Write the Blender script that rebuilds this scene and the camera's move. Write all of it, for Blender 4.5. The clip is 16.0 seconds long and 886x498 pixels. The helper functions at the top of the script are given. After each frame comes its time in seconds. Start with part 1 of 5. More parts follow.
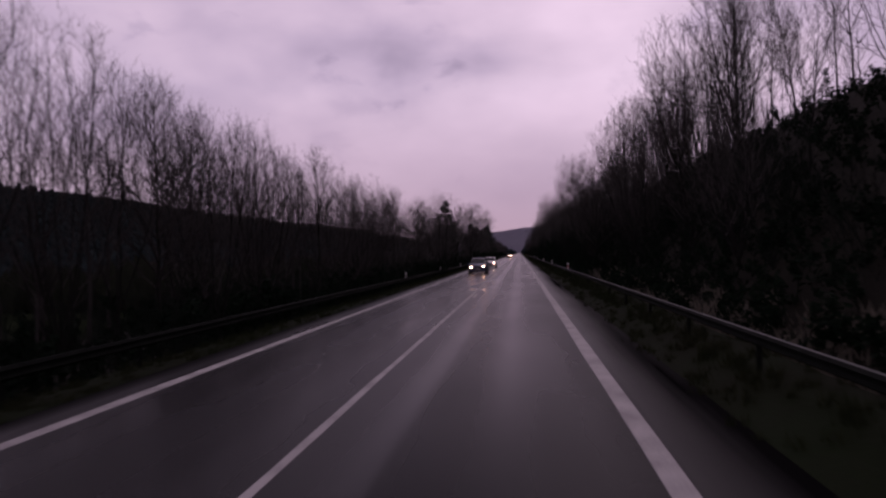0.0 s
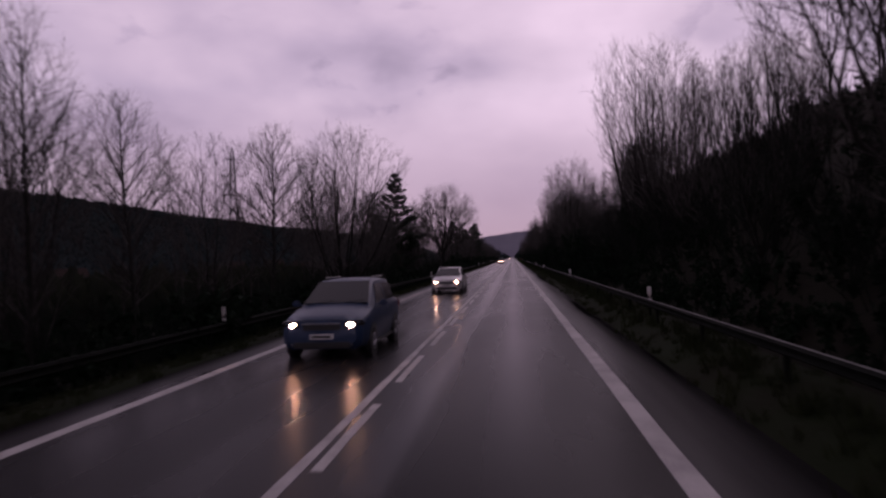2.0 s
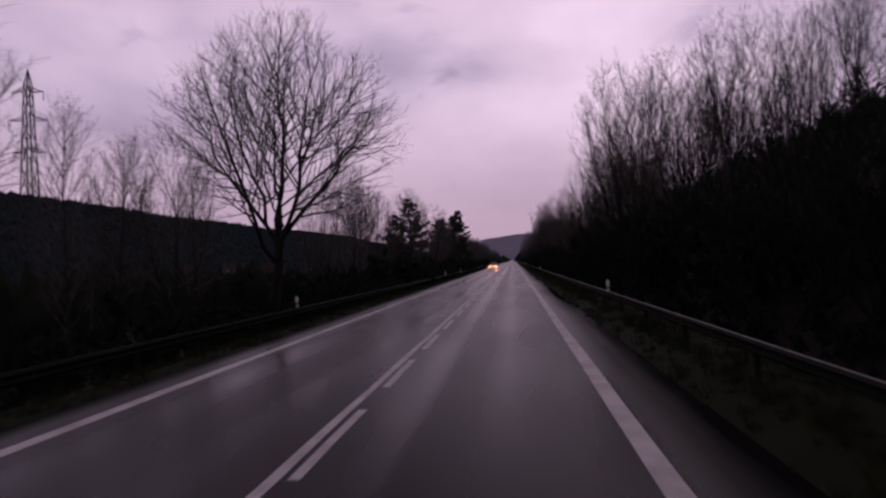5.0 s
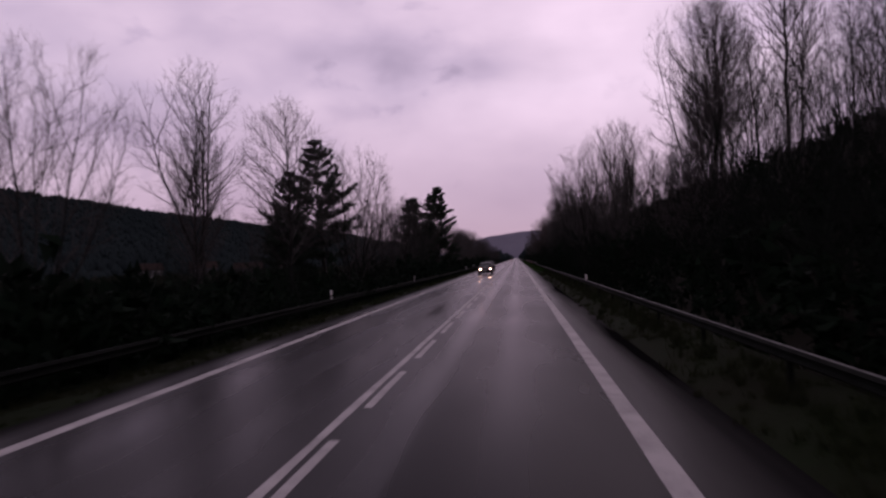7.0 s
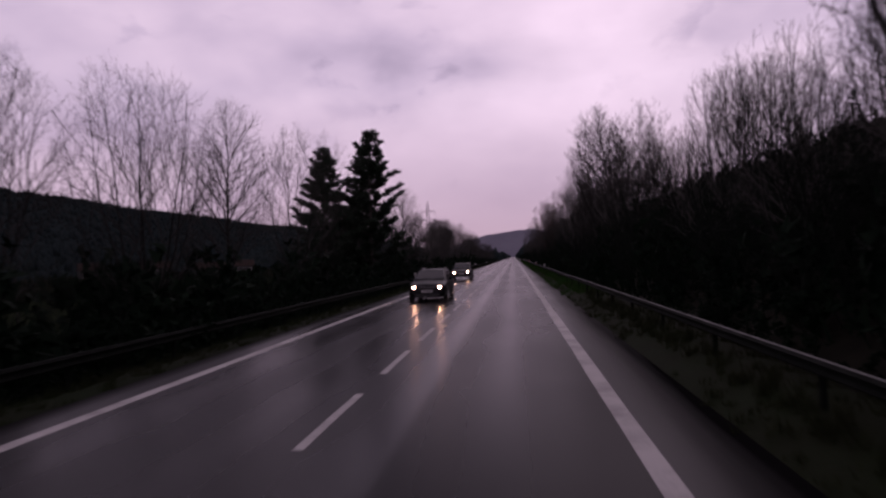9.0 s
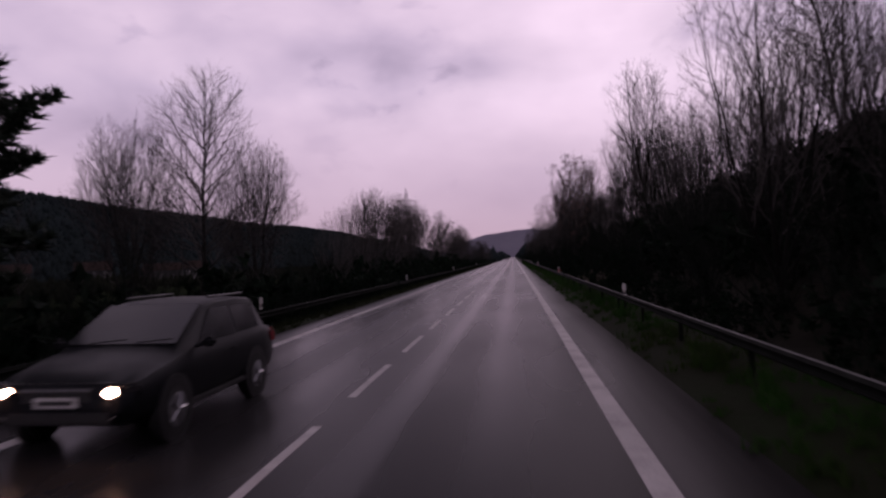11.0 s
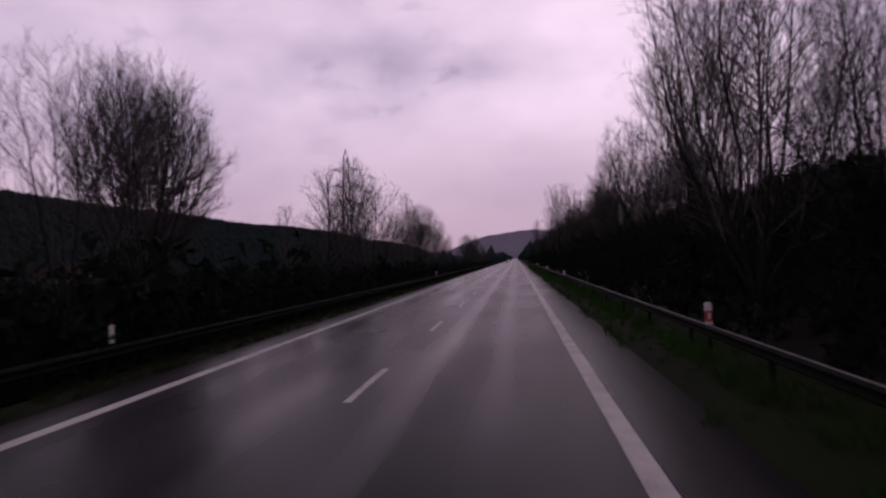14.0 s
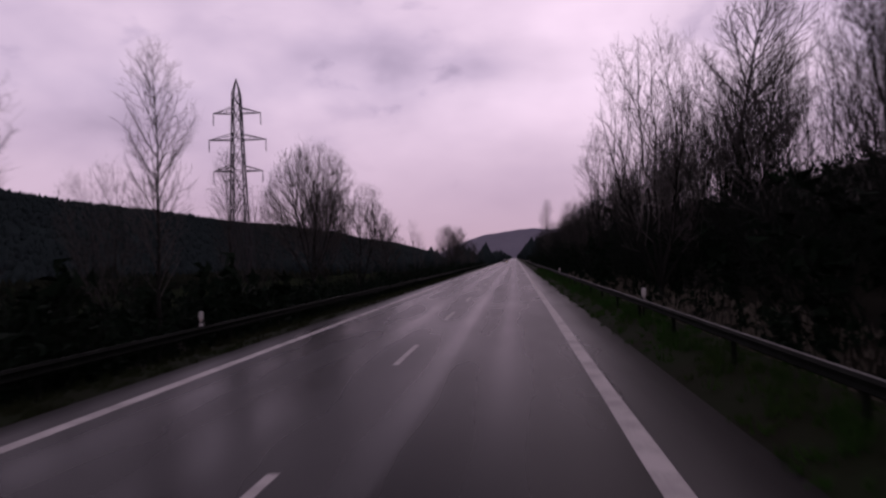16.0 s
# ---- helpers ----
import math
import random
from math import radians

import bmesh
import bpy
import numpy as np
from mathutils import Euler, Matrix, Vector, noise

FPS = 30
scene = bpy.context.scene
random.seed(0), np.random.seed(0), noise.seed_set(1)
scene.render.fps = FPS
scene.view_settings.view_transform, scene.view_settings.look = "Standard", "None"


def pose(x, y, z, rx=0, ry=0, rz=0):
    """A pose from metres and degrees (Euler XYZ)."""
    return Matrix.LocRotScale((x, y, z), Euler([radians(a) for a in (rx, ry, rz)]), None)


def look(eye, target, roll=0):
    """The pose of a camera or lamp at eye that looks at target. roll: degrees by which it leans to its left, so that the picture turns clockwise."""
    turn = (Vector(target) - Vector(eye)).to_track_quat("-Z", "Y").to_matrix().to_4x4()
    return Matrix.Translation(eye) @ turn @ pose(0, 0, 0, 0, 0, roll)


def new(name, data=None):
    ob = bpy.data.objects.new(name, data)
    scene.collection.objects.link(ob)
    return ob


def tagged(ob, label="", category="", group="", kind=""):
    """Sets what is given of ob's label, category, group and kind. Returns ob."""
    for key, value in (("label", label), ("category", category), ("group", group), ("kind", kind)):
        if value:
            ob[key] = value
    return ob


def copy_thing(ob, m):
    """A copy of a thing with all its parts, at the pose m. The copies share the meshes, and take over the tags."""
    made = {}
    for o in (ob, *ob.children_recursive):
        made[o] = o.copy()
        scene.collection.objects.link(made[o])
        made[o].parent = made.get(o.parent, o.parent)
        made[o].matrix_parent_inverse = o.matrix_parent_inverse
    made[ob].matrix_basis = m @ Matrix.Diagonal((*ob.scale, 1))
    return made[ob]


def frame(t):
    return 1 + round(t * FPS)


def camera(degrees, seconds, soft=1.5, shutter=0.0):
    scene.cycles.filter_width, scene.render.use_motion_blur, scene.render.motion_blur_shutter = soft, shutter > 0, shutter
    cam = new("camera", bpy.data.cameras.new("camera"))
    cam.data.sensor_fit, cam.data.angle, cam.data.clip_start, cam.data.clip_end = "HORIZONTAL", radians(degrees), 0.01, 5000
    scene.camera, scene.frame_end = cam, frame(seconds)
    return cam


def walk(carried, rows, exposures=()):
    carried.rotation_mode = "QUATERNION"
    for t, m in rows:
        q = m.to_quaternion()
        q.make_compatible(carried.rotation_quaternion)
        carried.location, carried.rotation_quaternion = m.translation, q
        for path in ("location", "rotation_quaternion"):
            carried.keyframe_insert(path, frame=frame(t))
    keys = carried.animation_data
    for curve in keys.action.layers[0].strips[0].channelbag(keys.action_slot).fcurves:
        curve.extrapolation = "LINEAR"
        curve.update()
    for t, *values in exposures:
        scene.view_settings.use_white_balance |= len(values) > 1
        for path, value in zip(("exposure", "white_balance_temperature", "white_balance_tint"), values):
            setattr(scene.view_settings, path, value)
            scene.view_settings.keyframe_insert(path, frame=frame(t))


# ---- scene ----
cam = camera(66.4, 16.0, soft=2.4, shutter=0.14)
EYE, ROLL = 2.00, -1.76
# seconds, metres right of the centre line, metres along the road, pitch and yaw
DRIVE = [
    (0, 2.28, 0.0, 0.5, 6.43), (0.5, 2.19, 13.15, 0.67, 6.31), (1, 2.09, 26.31, 0.85, 6.18),
    (1.5, 2.06, 39.48, 1.08, 5.88), (2, 2.06, 52.67, 0.86, 5.87), (2.5, 2.11, 65.86, 0.85, 5.91),
    (3, 2.13, 79.07, 0.68, 5.83), (3.5, 2.22, 92.3, 0.9, 5.85), (4, 2.23, 105.53, 0.82, 5.87),
    (4.5, 2.25, 118.78, 0.78, 6.0), (5, 2.23, 132.05, 1.1, 5.88), (6.25, 2.22, 165.26, 1.0, 6.07),
    (7.5, 2.22, 198.55, 0.89, 6.26), (8, 2.23, 211.89, 0.88, 5.93), (9.25, 2.3, 245.29, 0.8, 5.96),
    (10.5, 2.38, 278.77, 0.71, 6.0), (11, 2.36, 292.19, 0.83, 5.95), (11.5, 2.4, 305.62, 1.05, 6.25),
    (12, 2.41, 319.06, 0.89, 6.26), (12.5, 2.43, 332.51, 0.72, 6.27), (13, 2.38, 345.98, 0.66, 6.17),
    (13.5, 2.38, 359.46, 0.73, 6.03), (14, 2.4, 372.95, 0.95, 6.15), (14.5, 2.36, 386.46, 0.97, 6.06),
    (15, 2.34, 399.98, 0.91, 6.19), (15.5, 2.31, 413.51, 0.53, 6.28), (16, 2.27, 427.05, 0.89, 6.06)]
walk(cam, [(t, pose(x, y, EYE, 0, 0, yaw) @ pose(0, 0, 0, 90 + p, 0, 0) @ pose(0, 0, 0, 0, 0, ROLL)) for t, x, y, p, yaw in DRIVE],
     [(0, -0.24, 6500, 51), (5, -0.18, 6500, 51), (7.5, -0.08, 6500, 49), (16, -0.03, 6500, 48)])

# ---- light: an overcast winter afternoon ----
world = bpy.data.worlds.new("overcast_sky")
scene.world = world
world.use_nodes = True
wn, wl = world.node_tree.nodes, world.node_tree.links
wn.clear()


def wnode(kind, **values):
    n = wn.new(kind)
    for key, value in values.items():
        n.inputs[key].default_value = value
    return n


def wmath(op, a, b=None):
    n = wn.new("ShaderNodeMath")
    n.operation = op
    for i, v in enumerate((a, b)):
        if v is None:
            continue
        if isinstance(v, (int, float)):
            n.inputs[i].default_value = v
        else:
            wl.new(v, n.inputs[i])
    return n.outputs[0]


SUN_UP, SUN_TURN = radians(34), radians(12)
sky = wn.new("ShaderNodeTexSky")
sky.sky_type, sky.sun_disc = "NISHITA", False
sky.sun_elevation, sky.sun_rotation = SUN_UP, SUN_TURN
coord = wn.new("ShaderNodeTexCoord")
split = wn.new("ShaderNodeSeparateXYZ")
wl.new(coord.outputs["Generated"], split.inputs[0])
# billows about twice as wide as they are high, seen by direction
flat = wn.new("ShaderNodeVectorMath")
flat.operation = "MULTIPLY"
flat.inputs[1].default_value = (1.0, 1.0, 1.9)
wl.new(coord.outputs["Generated"], flat.inputs[0])


def billow(scale, detail, rough, distort, offset):
    shift = wn.new("ShaderNodeVectorMath")
    shift.operation = "ADD"
    shift.inputs[1].default_value = offset
    wl.new(flat.outputs[0], shift.inputs[0])
    n = wnode("ShaderNodeTexNoise", Scale=scale, Detail=detail, Roughness=rough, Distortion=distort)
    wl.new(shift.outputs[0], n.inputs["Vector"])
    return n.outputs["Fac"]


def smooth(value, lo, hi, to_lo, to_hi):
    n = wn.new("ShaderNodeMapRange")
    n.interpolation_type = "SMOOTHSTEP"
    for key, v in (("From Min", lo), ("From Max", hi), ("To Min", to_lo), ("To Max", to_hi)):
        n.inputs[key].default_value = v
    wl.new(value, n.inputs["Value"])
    return n.outputs[0]


def bank(azimuth, height, wide, tall, amount):
    """A soft bank of thicker or thinner cloud round one direction; azimuth in degrees from the road, to the right."""
    u = wmath("DIVIDE", wmath("SUBTRACT", wmath("ARCTAN2", split.outputs[0], split.outputs[1]), radians(azimuth)), radians(wide))
    v = wmath("DIVIDE", wmath("SUBTRACT", wmath("ADD", split.outputs[2], wmath("MULTIPLY", wmath("SUBTRACT", edge_noise, 0.5), 0.10)), math.sin(radians(height))), radians(tall))
    r = wmath("ADD", wmath("MULTIPLY", u, u), wmath("MULTIPLY", v, v))
    return wmath("MULTIPLY", wmath("POWER", 2.718, wmath("MULTIPLY", wmath("MULTIPLY", r, wmath("ADD", r, 0.35)), -0.8)), amount)


edge_noise = billow(5.5, 4.0, 0.55, 0.2, (4.1, 2.2, 0.7))
mix = wmath("ADD", wmath("MULTIPLY", billow(2.3, 4.0, 0.5, 0.15, (3.1, 7.4, 0.0)), 0.62), wmath("MULTIPLY", billow(6.0, 4.0, 0.5, 0.3, (1.3, 0.4, 2.0)), 0.20))
mix = wmath("ADD", mix, 0.085)
# ragged scraps of darker cloud below the sheet
mix = wmath("SUBTRACT", mix, smooth(billow(11.0, 4.0, 0.5, 0.3, (2.0, 5.0, 1.0)), 0.60, 0.74, 0.0, 0.06))
for row in ((-4, 16.8, 12, 1.9, -0.055), (-24, 17, 13, 3.5, -0.02), (-2, 12.0, 8, 1.7, 0.045), (9, 20.0, 6, 1.8, 0.06), (-13.5, 12.6, 2.2, 0.9, -0.06), (-15.5, 9.8, 1.8, 0.7, -0.04), (-29, 12.5, 5, 2.0, -0.04), (-36, 7.0, 9, 2.6, 0.05), (4, 8.0, 7, 2.4, -0.03)):
    mix = wmath("ADD", mix, bank(*row))
ramp = wn.new("ShaderNodeValToRGB")
ramp.color_ramp.elements[0].position, ramp.color_ramp.elements[0].color = 0.34, (0.46, 0.45, 0.53, 1)
ramp.color_ramp.elements[1].position, ramp.color_ramp.elements[1].color = 0.66, (1.16, 1.12, 1.14, 1)
e = ramp.color_ramp.elements.new(0.44)
e.color = (0.74, 0.72, 0.79, 1)
e = ramp.color_ramp.elements.new(0.53)
e.color = (0.95, 0.92, 0.955, 1)
wl.new(mix, ramp.inputs[0])
# towards the horizon the cloud sheet is deeper and warmer
low = wn.new("ShaderNodeMapRange")
low.inputs["From Min"].default_value, low.inputs["From Max"].default_value = 0.0, 0.24
wl.new(split.outputs[2], low.inputs["Value"])
rim = wn.new("ShaderNodeMixRGB")
rim.inputs[1].default_value = (0.62, 0.52, 0.57, 1)
wl.new(low.outputs[0], rim.inputs[0])
wl.new(ramp.outputs[0], rim.inputs[2])
# added dimming of the unseen sky overhead, to darken the ground below
thick = wn.new("ShaderNodeMapRange")
thick.interpolation_type = "SMOOTHSTEP"
thick.inputs["From Min"].default_value, thick.inputs["From Max"].default_value = 0.40, 0.95
thick.inputs["To Min"].default_value, thick.inputs["To Max"].default_value = 0.75, 0.21
wl.new(split.outputs[2], thick.inputs["Value"])
dim = wn.new("ShaderNodeBackground")
dim.inputs["Strength"].default_value = 0.05
wl.new(sky.outputs[0], dim.inputs["Color"])
cloud = wn.new("ShaderNodeBackground")
wl.new(thick.outputs[0], cloud.inputs["Strength"])
wl.new(rim.outputs[0], cloud.inputs["Color"])
both = wn.new("ShaderNodeMixShader")
both.inputs[0].default_value = 0.94
wl.new(dim.outputs[0], both.inputs[1])
wl.new(cloud.outputs[0], both.inputs[2])
out = wn.new("ShaderNodeOutputWorld")
wl.new(both.outputs[0], out.inputs[0])

sun = new("sun", bpy.data.lights.new("sun", "SUN"))
sun.data.energy, sun.data.angle, sun.data.color = 0.2, radians(25), (1.0, 0.95, 0.9)
sun.matrix_basis = look((0, 0, 300), (-300 * math.sin(SUN_TURN) * 1.2, -300 * math.cos(SUN_TURN) * 1.2, 300 - 300 * math.tan(SUN_UP) * 1.2))


# ---- materials ----
def material(name, colour, second=None, scale=4.0, fine=40.0, rough=0.6, metal=0.0, bump=0.2, spread=(0.35, 0.65), stretch=(1, 1, 1), specular=0.5, vary=0.0, coat=0.0):
    """A surface of two colours mixed by a coarse and a fine noise, with relief; vary: how far objects or islands differ."""
    m = bpy.data.materials.new(name)
    m.use_nodes = True
    nodes, links = m.node_tree.nodes, m.node_tree.links
    b = nodes["Principled BSDF"]
    b.inputs["Metallic"].default_value, b.inputs["Specular IOR Level"].default_value = metal, specular
    b.inputs["Coat Weight"].default_value = coat
    tc = nodes.new("ShaderNodeTexCoord")
    mp = nodes.new("ShaderNodeMapping")
    mp.inputs["Scale"].default_value = stretch
    links.new(tc.outputs["Object"], mp.inputs[0])
    n1, n2 = nodes.new("ShaderNodeTexNoise"), nodes.new("ShaderNodeTexNoise")
    for n, s in ((n1, scale), (n2, fine)):
        n.inputs["Scale"].default_value, n.inputs["Detail"].default_value = s, 5
        links.new(mp.outputs[0], n.inputs["Vector"])
    add = nodes.new("ShaderNodeMath")
    add.operation = "MULTIPLY_ADD"
    add.inputs[1].default_value = 0.35
    links.new(n2.outputs["Fac"], add.inputs[0])
    sub = nodes.new("ShaderNodeMath")
    sub.operation = "MULTIPLY"
    sub.inputs[1].default_value = 0.65
    links.new(n1.outputs["Fac"], sub.inputs[0])
    links.new(sub.outputs[0], add.inputs[2])
    r = nodes.new("ShaderNodeValToRGB")
    r.color_ramp.elements[0].position, r.color_ramp.elements[1].position = spread
    r.color_ramp.elements[0].color = (*colour, 1)
    r.color_ramp.elements[1].color = (*(second or [v * 0.7 for v in colour]), 1)
    links.new(add.outputs[0], r.inputs[0])
    last = r.outputs[0]
    if vary:
        info = nodes.new("ShaderNodeObjectInfo")
        hsv = nodes.new("ShaderNodeHueSaturation")
        rng = nodes.new("ShaderNodeMapRange")
        rng.inputs["To Min"].default_value, rng.inputs["To Max"].default_value = 1 - vary, 1 + vary
        links.new(info.outputs["Random"], rng.inputs["Value"])
        links.new(rng.outputs[0], hsv.inputs["Value"])
        links.new(last, hsv.inputs["Color"])
        last = hsv.outputs[0]
    links.new(last, b.inputs["Base Color"])
    rr = nodes.new("ShaderNodeMapRange")
    rr.inputs["To Min"].default_value, rr.inputs["To Max"].default_value = max(0.02, rough - 0.12), min(1, rough + 0.12)
    links.new(n1.outputs["Fac"], rr.inputs["Value"])
    links.new(rr.outputs[0], b.inputs["Roughness"])
    if bump:
        bp = nodes.new("ShaderNodeBump")
        bp.inputs["Strength"].default_value, bp.inputs["Distance"].default_value = bump, 0.02
        links.new(n2.outputs["Fac"], bp.inputs["Height"])
        links.new(bp.outputs[0], b.inputs["Normal"])
    return m


def glowing(name, colour, strength):
    m = bpy.data.materials.new(name)
    m.use_nodes = True
    b = m.node_tree.nodes["Principled BSDF"]
    b.inputs["Base Color"].default_value = (0.8, 0.8, 0.8, 1)
    b.inputs["Emission Color"].default_value = (*colour, 1)
    b.inputs["Emission Strength"].default_value = strength
    b.inputs["Roughness"].default_value = 0.1
    return m


def wet_asphalt():
    """Wet asphalt: worn wheel tracks shine, a newer darker strip fills most of the right lane, fine grain all over."""
    m = bpy.data.materials.new("wet_asphalt")
    m.use_nodes = True
    nodes, links = m.node_tree.nodes, m.node_tree.links
    b = nodes["Principled BSDF"]
    tc = nodes.new("ShaderNodeTexCoord")
    sp = nodes.new("ShaderNodeSeparateXYZ")
    links.new(tc.outputs["Object"], sp.inputs[0])

    def noise_at(stretch, scale, detail=5):
        mp = nodes.new("ShaderNodeMapping")
        mp.inputs["Scale"].default_value = stretch
        links.new(tc.outputs["Object"], mp.inputs[0])
        n = nodes.new("ShaderNodeTexNoise")
        n.inputs["Scale"].default_value, n.inputs["Detail"].default_value = scale, detail
        links.new(mp.outputs[0], n.inputs["Vector"])
        return n.outputs["Fac"]

    def calc(op, a, c=None, d=None):
        n = nodes.new("ShaderNodeMath")
        n.operation = op
        for i, v in enumerate((a, c, d)):
            if v is None:
                continue
            if isinstance(v, (int, float)):
                n.inputs[i].default_value = v
            else:
                links.new(v, n.inputs[i])
        return n.outputs[0]

    def ramp_between(v, lo, hi):
        n = nodes.new("ShaderNodeMapRange")
        n.interpolation_type = "SMOOTHSTEP"
        n.inputs["From Min"].default_value, n.inputs["From Max"].default_value = lo, hi
        links.new(v, n.inputs["Value"])
        return n.outputs[0]

    def hump(v, middle, wide):
        n = calc("DIVIDE", calc("SUBTRACT", v, middle), wide)
        return calc("POWER", 2.718, calc("MULTIPLY", calc("MULTIPLY", n, n), -1.0))

    long = noise_at((1.0, 0.035, 1.0), 1.6)
    grain = noise_at((1, 1, 1), 60.0, 6)
    patch = noise_at((1, 0.25, 1), 0.45, 4)
    x = calc("ADD", sp.outputs[0], calc("MULTIPLY", calc("SUBTRACT", long, 0.5), 0.35))
    newer = calc("MULTIPLY", ramp_between(x, 0.86, 1.02), calc("SUBTRACT", 1.0, ramp_between(x, 3.6, 3.75)))
    tracks = calc("ADD", calc("ADD", hump(x, 2.05, 0.30), hump(x, 0.75, 0.28)), calc("ADD", hump(x, -1.0, 0.35), hump(x, -2.7, 0.35)))
    edge = calc("MAXIMUM", ramp_between(x, 3.55, 4.7), calc("SUBTRACT", 1.0, ramp_between(x, -4.5, -3.8)))
    older = calc("SUBTRACT", 1.0, calc("MULTIPLY", ramp_between(sp.outputs[1], 235.0, 300.0), 0.30))
    edge = calc("MULTIPLY", calc("MULTIPLY", edge, older), calc("ADD", 0.62, calc("MULTIPLY", long, 0.75)))
    edge = calc("MINIMUM", edge, 1.0)
    tone = calc("ADD", calc("MULTIPLY", patch, 0.015), calc("MULTIPLY", grain, 0.015))
    tone = calc("ADD", tone, 0.004)
    tone = calc("MULTIPLY", tone, calc("SUBTRACT", 1.0, calc("MULTIPLY", newer, 0.5)))
    tone = calc("MULTIPLY", tone, calc("SUBTRACT", 1.0, calc("MULTIPLY", edge, 0.66)))
    col = nodes.new("ShaderNodeCombineColor")
    links.new(calc("MULTIPLY", tone, 1.0), col.inputs[0])
    links.new(calc("MULTIPLY", tone, 0.97), col.inputs[1])
    links.new(calc("MULTIPLY", tone, 1.0), col.inputs[2])
    links.new(col.outputs[0], b.inputs["Base Color"])
    rough = calc("SUBTRACT", 0.29, calc("MULTIPLY", tracks, 0.08))
    rough = calc("ADD", rough, calc("MULTIPLY", calc("SUBTRACT", patch, 0.5), 0.22))
    rough = calc("ADD", rough, calc("MULTIPLY", edge, 0.2))
    links.new(calc("MAXIMUM", rough, 0.14), b.inputs["Roughness"])
    bp = nodes.new("ShaderNodeBump")
    bp.inputs["Strength"].default_value, bp.inputs["Distance"].default_value = 0.14, 0.004
    links.new(grain, bp.inputs["Height"])
    links.new(bp.outputs[0], b.inputs["Normal"])
    links.new(calc("SUBTRACT", calc("SUBTRACT", 0.031, calc("MULTIPLY", newer, 0.012)), calc("MULTIPLY", edge, 0.031)), b.inputs["Specular IOR Level"])
    return m


ASPHALT = wet_asphalt()
PAINT = material("road_paint", (0.46, 0.44, 0.43), (0.24, 0.23, 0.225), scale=1.5, fine=25, rough=0.6, specular=0.05, bump=0.15, spread=(0.42, 0.72))
BARK = material("wet_bark", (0.015, 0.0145, 0.0125), (0.007, 0.007, 0.006), scale=3, fine=30, rough=0.8, bump=0.6, stretch=(1, 1, 0.25), vary=0.35, specular=0.1)
TWIG = material("bare_twigs", (0.064, 0.060, 0.055), (0.032, 0.030, 0.028), scale=2, fine=20, rough=0.85, bump=0, vary=0.35, specular=0.06)
# the twig material copied darker: shade low in the wood, put into colour
THICKET = material("shaded_thicket_stems", (0.012, 0.016, 0.012), (0.007, 0.009, 0.0075), scale=2, fine=20, rough=0.85, bump=0, specular=0.04)
PINE_BARK = material("pine_bark", (0.034, 0.025, 0.019), (0.016, 0.013, 0.011), scale=3, fine=22, rough=0.8, bump=0.7, stretch=(1, 1, 0.3))
NEEDLES = material("pine_needles", (0.014, 0.027, 0.015), (0.007, 0.013, 0.008), scale=1.2, fine=15, rough=0.7, bump=0, vary=0.3, specular=0.2)
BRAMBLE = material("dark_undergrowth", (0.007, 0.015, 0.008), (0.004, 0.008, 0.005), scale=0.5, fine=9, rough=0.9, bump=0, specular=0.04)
DEAD_LEAF = material("dead_leaves", (0.10, 0.045, 0.025), (0.045, 0.022, 0.014), scale=1.5, fine=12, rough=0.7, bump=0, vary=0.3)
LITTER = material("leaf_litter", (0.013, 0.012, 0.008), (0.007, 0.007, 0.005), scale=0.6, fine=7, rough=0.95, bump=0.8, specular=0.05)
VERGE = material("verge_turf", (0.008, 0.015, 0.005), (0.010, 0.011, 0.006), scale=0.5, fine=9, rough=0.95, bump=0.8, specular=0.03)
MEADOW = material("winter_meadow", (0.015, 0.021, 0.011), (0.010, 0.013, 0.008), scale=0.03, fine=0.6, rough=1.0, bump=0.4, specular=0.0)
GRASS = material("grass_blades", (0.012, 0.062, 0.007), (0.022, 0.038, 0.010), scale=0.25, fine=3, rough=0.8, bump=0, specular=0.06)
DULL_GRASS = material("dull_winter_grass", (0.016, 0.024, 0.009), (0.019, 0.020, 0.010), scale=0.25, fine=3, rough=0.85, bump=0, specular=0.04)
DRY_GRASS = material("dry_grass", (0.15, 0.135, 0.105), (0.075, 0.067, 0.052), scale=0.8, fine=6, rough=0.8, bump=0, specular=0.15)
# lighter and bluer than the near growth: some distance haze is in this colour
FAR_WOOD = material("far_woodland", (0.018, 0.027, 0.027), (0.014, 0.020, 0.021), scale=0.02, fine=0.15, rough=1.0, bump=0, specular=0.0)
HEDGE = material("dark_hedge", (0.013, 0.015, 0.010), (0.008, 0.010, 0.007), scale=0.1, fine=0.8, rough=1.0, bump=0, specular=0.0)
# pale blue-grey because the haze of distance is mixed into the hill's colour
HAZED_HILL = material("hazed_hill", (0.165, 0.160, 0.195), (0.135, 0.130, 0.165), scale=0.004, fine=0.03, rough=1.0, bump=0, specular=0.0)
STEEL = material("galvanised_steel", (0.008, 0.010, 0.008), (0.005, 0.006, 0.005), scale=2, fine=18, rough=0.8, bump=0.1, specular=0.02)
# the rail's steel in a lighter copy: skylight on its top, put into colour
LIT_STEEL = material("lit_steel_edge", (0.085, 0.088, 0.085), (0.040, 0.042, 0.040), scale=1.2, fine=15, rough=0.65, bump=0.1, specular=0.15)
PYLON_STEEL = material("weathered_steel", (0.030, 0.030, 0.033), (0.018, 0.018, 0.020), scale=1, fine=9, rough=0.8, bump=0, specular=0.1)
WHITE_PLASTIC = material("white_plastic", (0.62, 0.60, 0.58), (0.40, 0.39, 0.37), scale=3, fine=20, rough=0.4, bump=0.05)
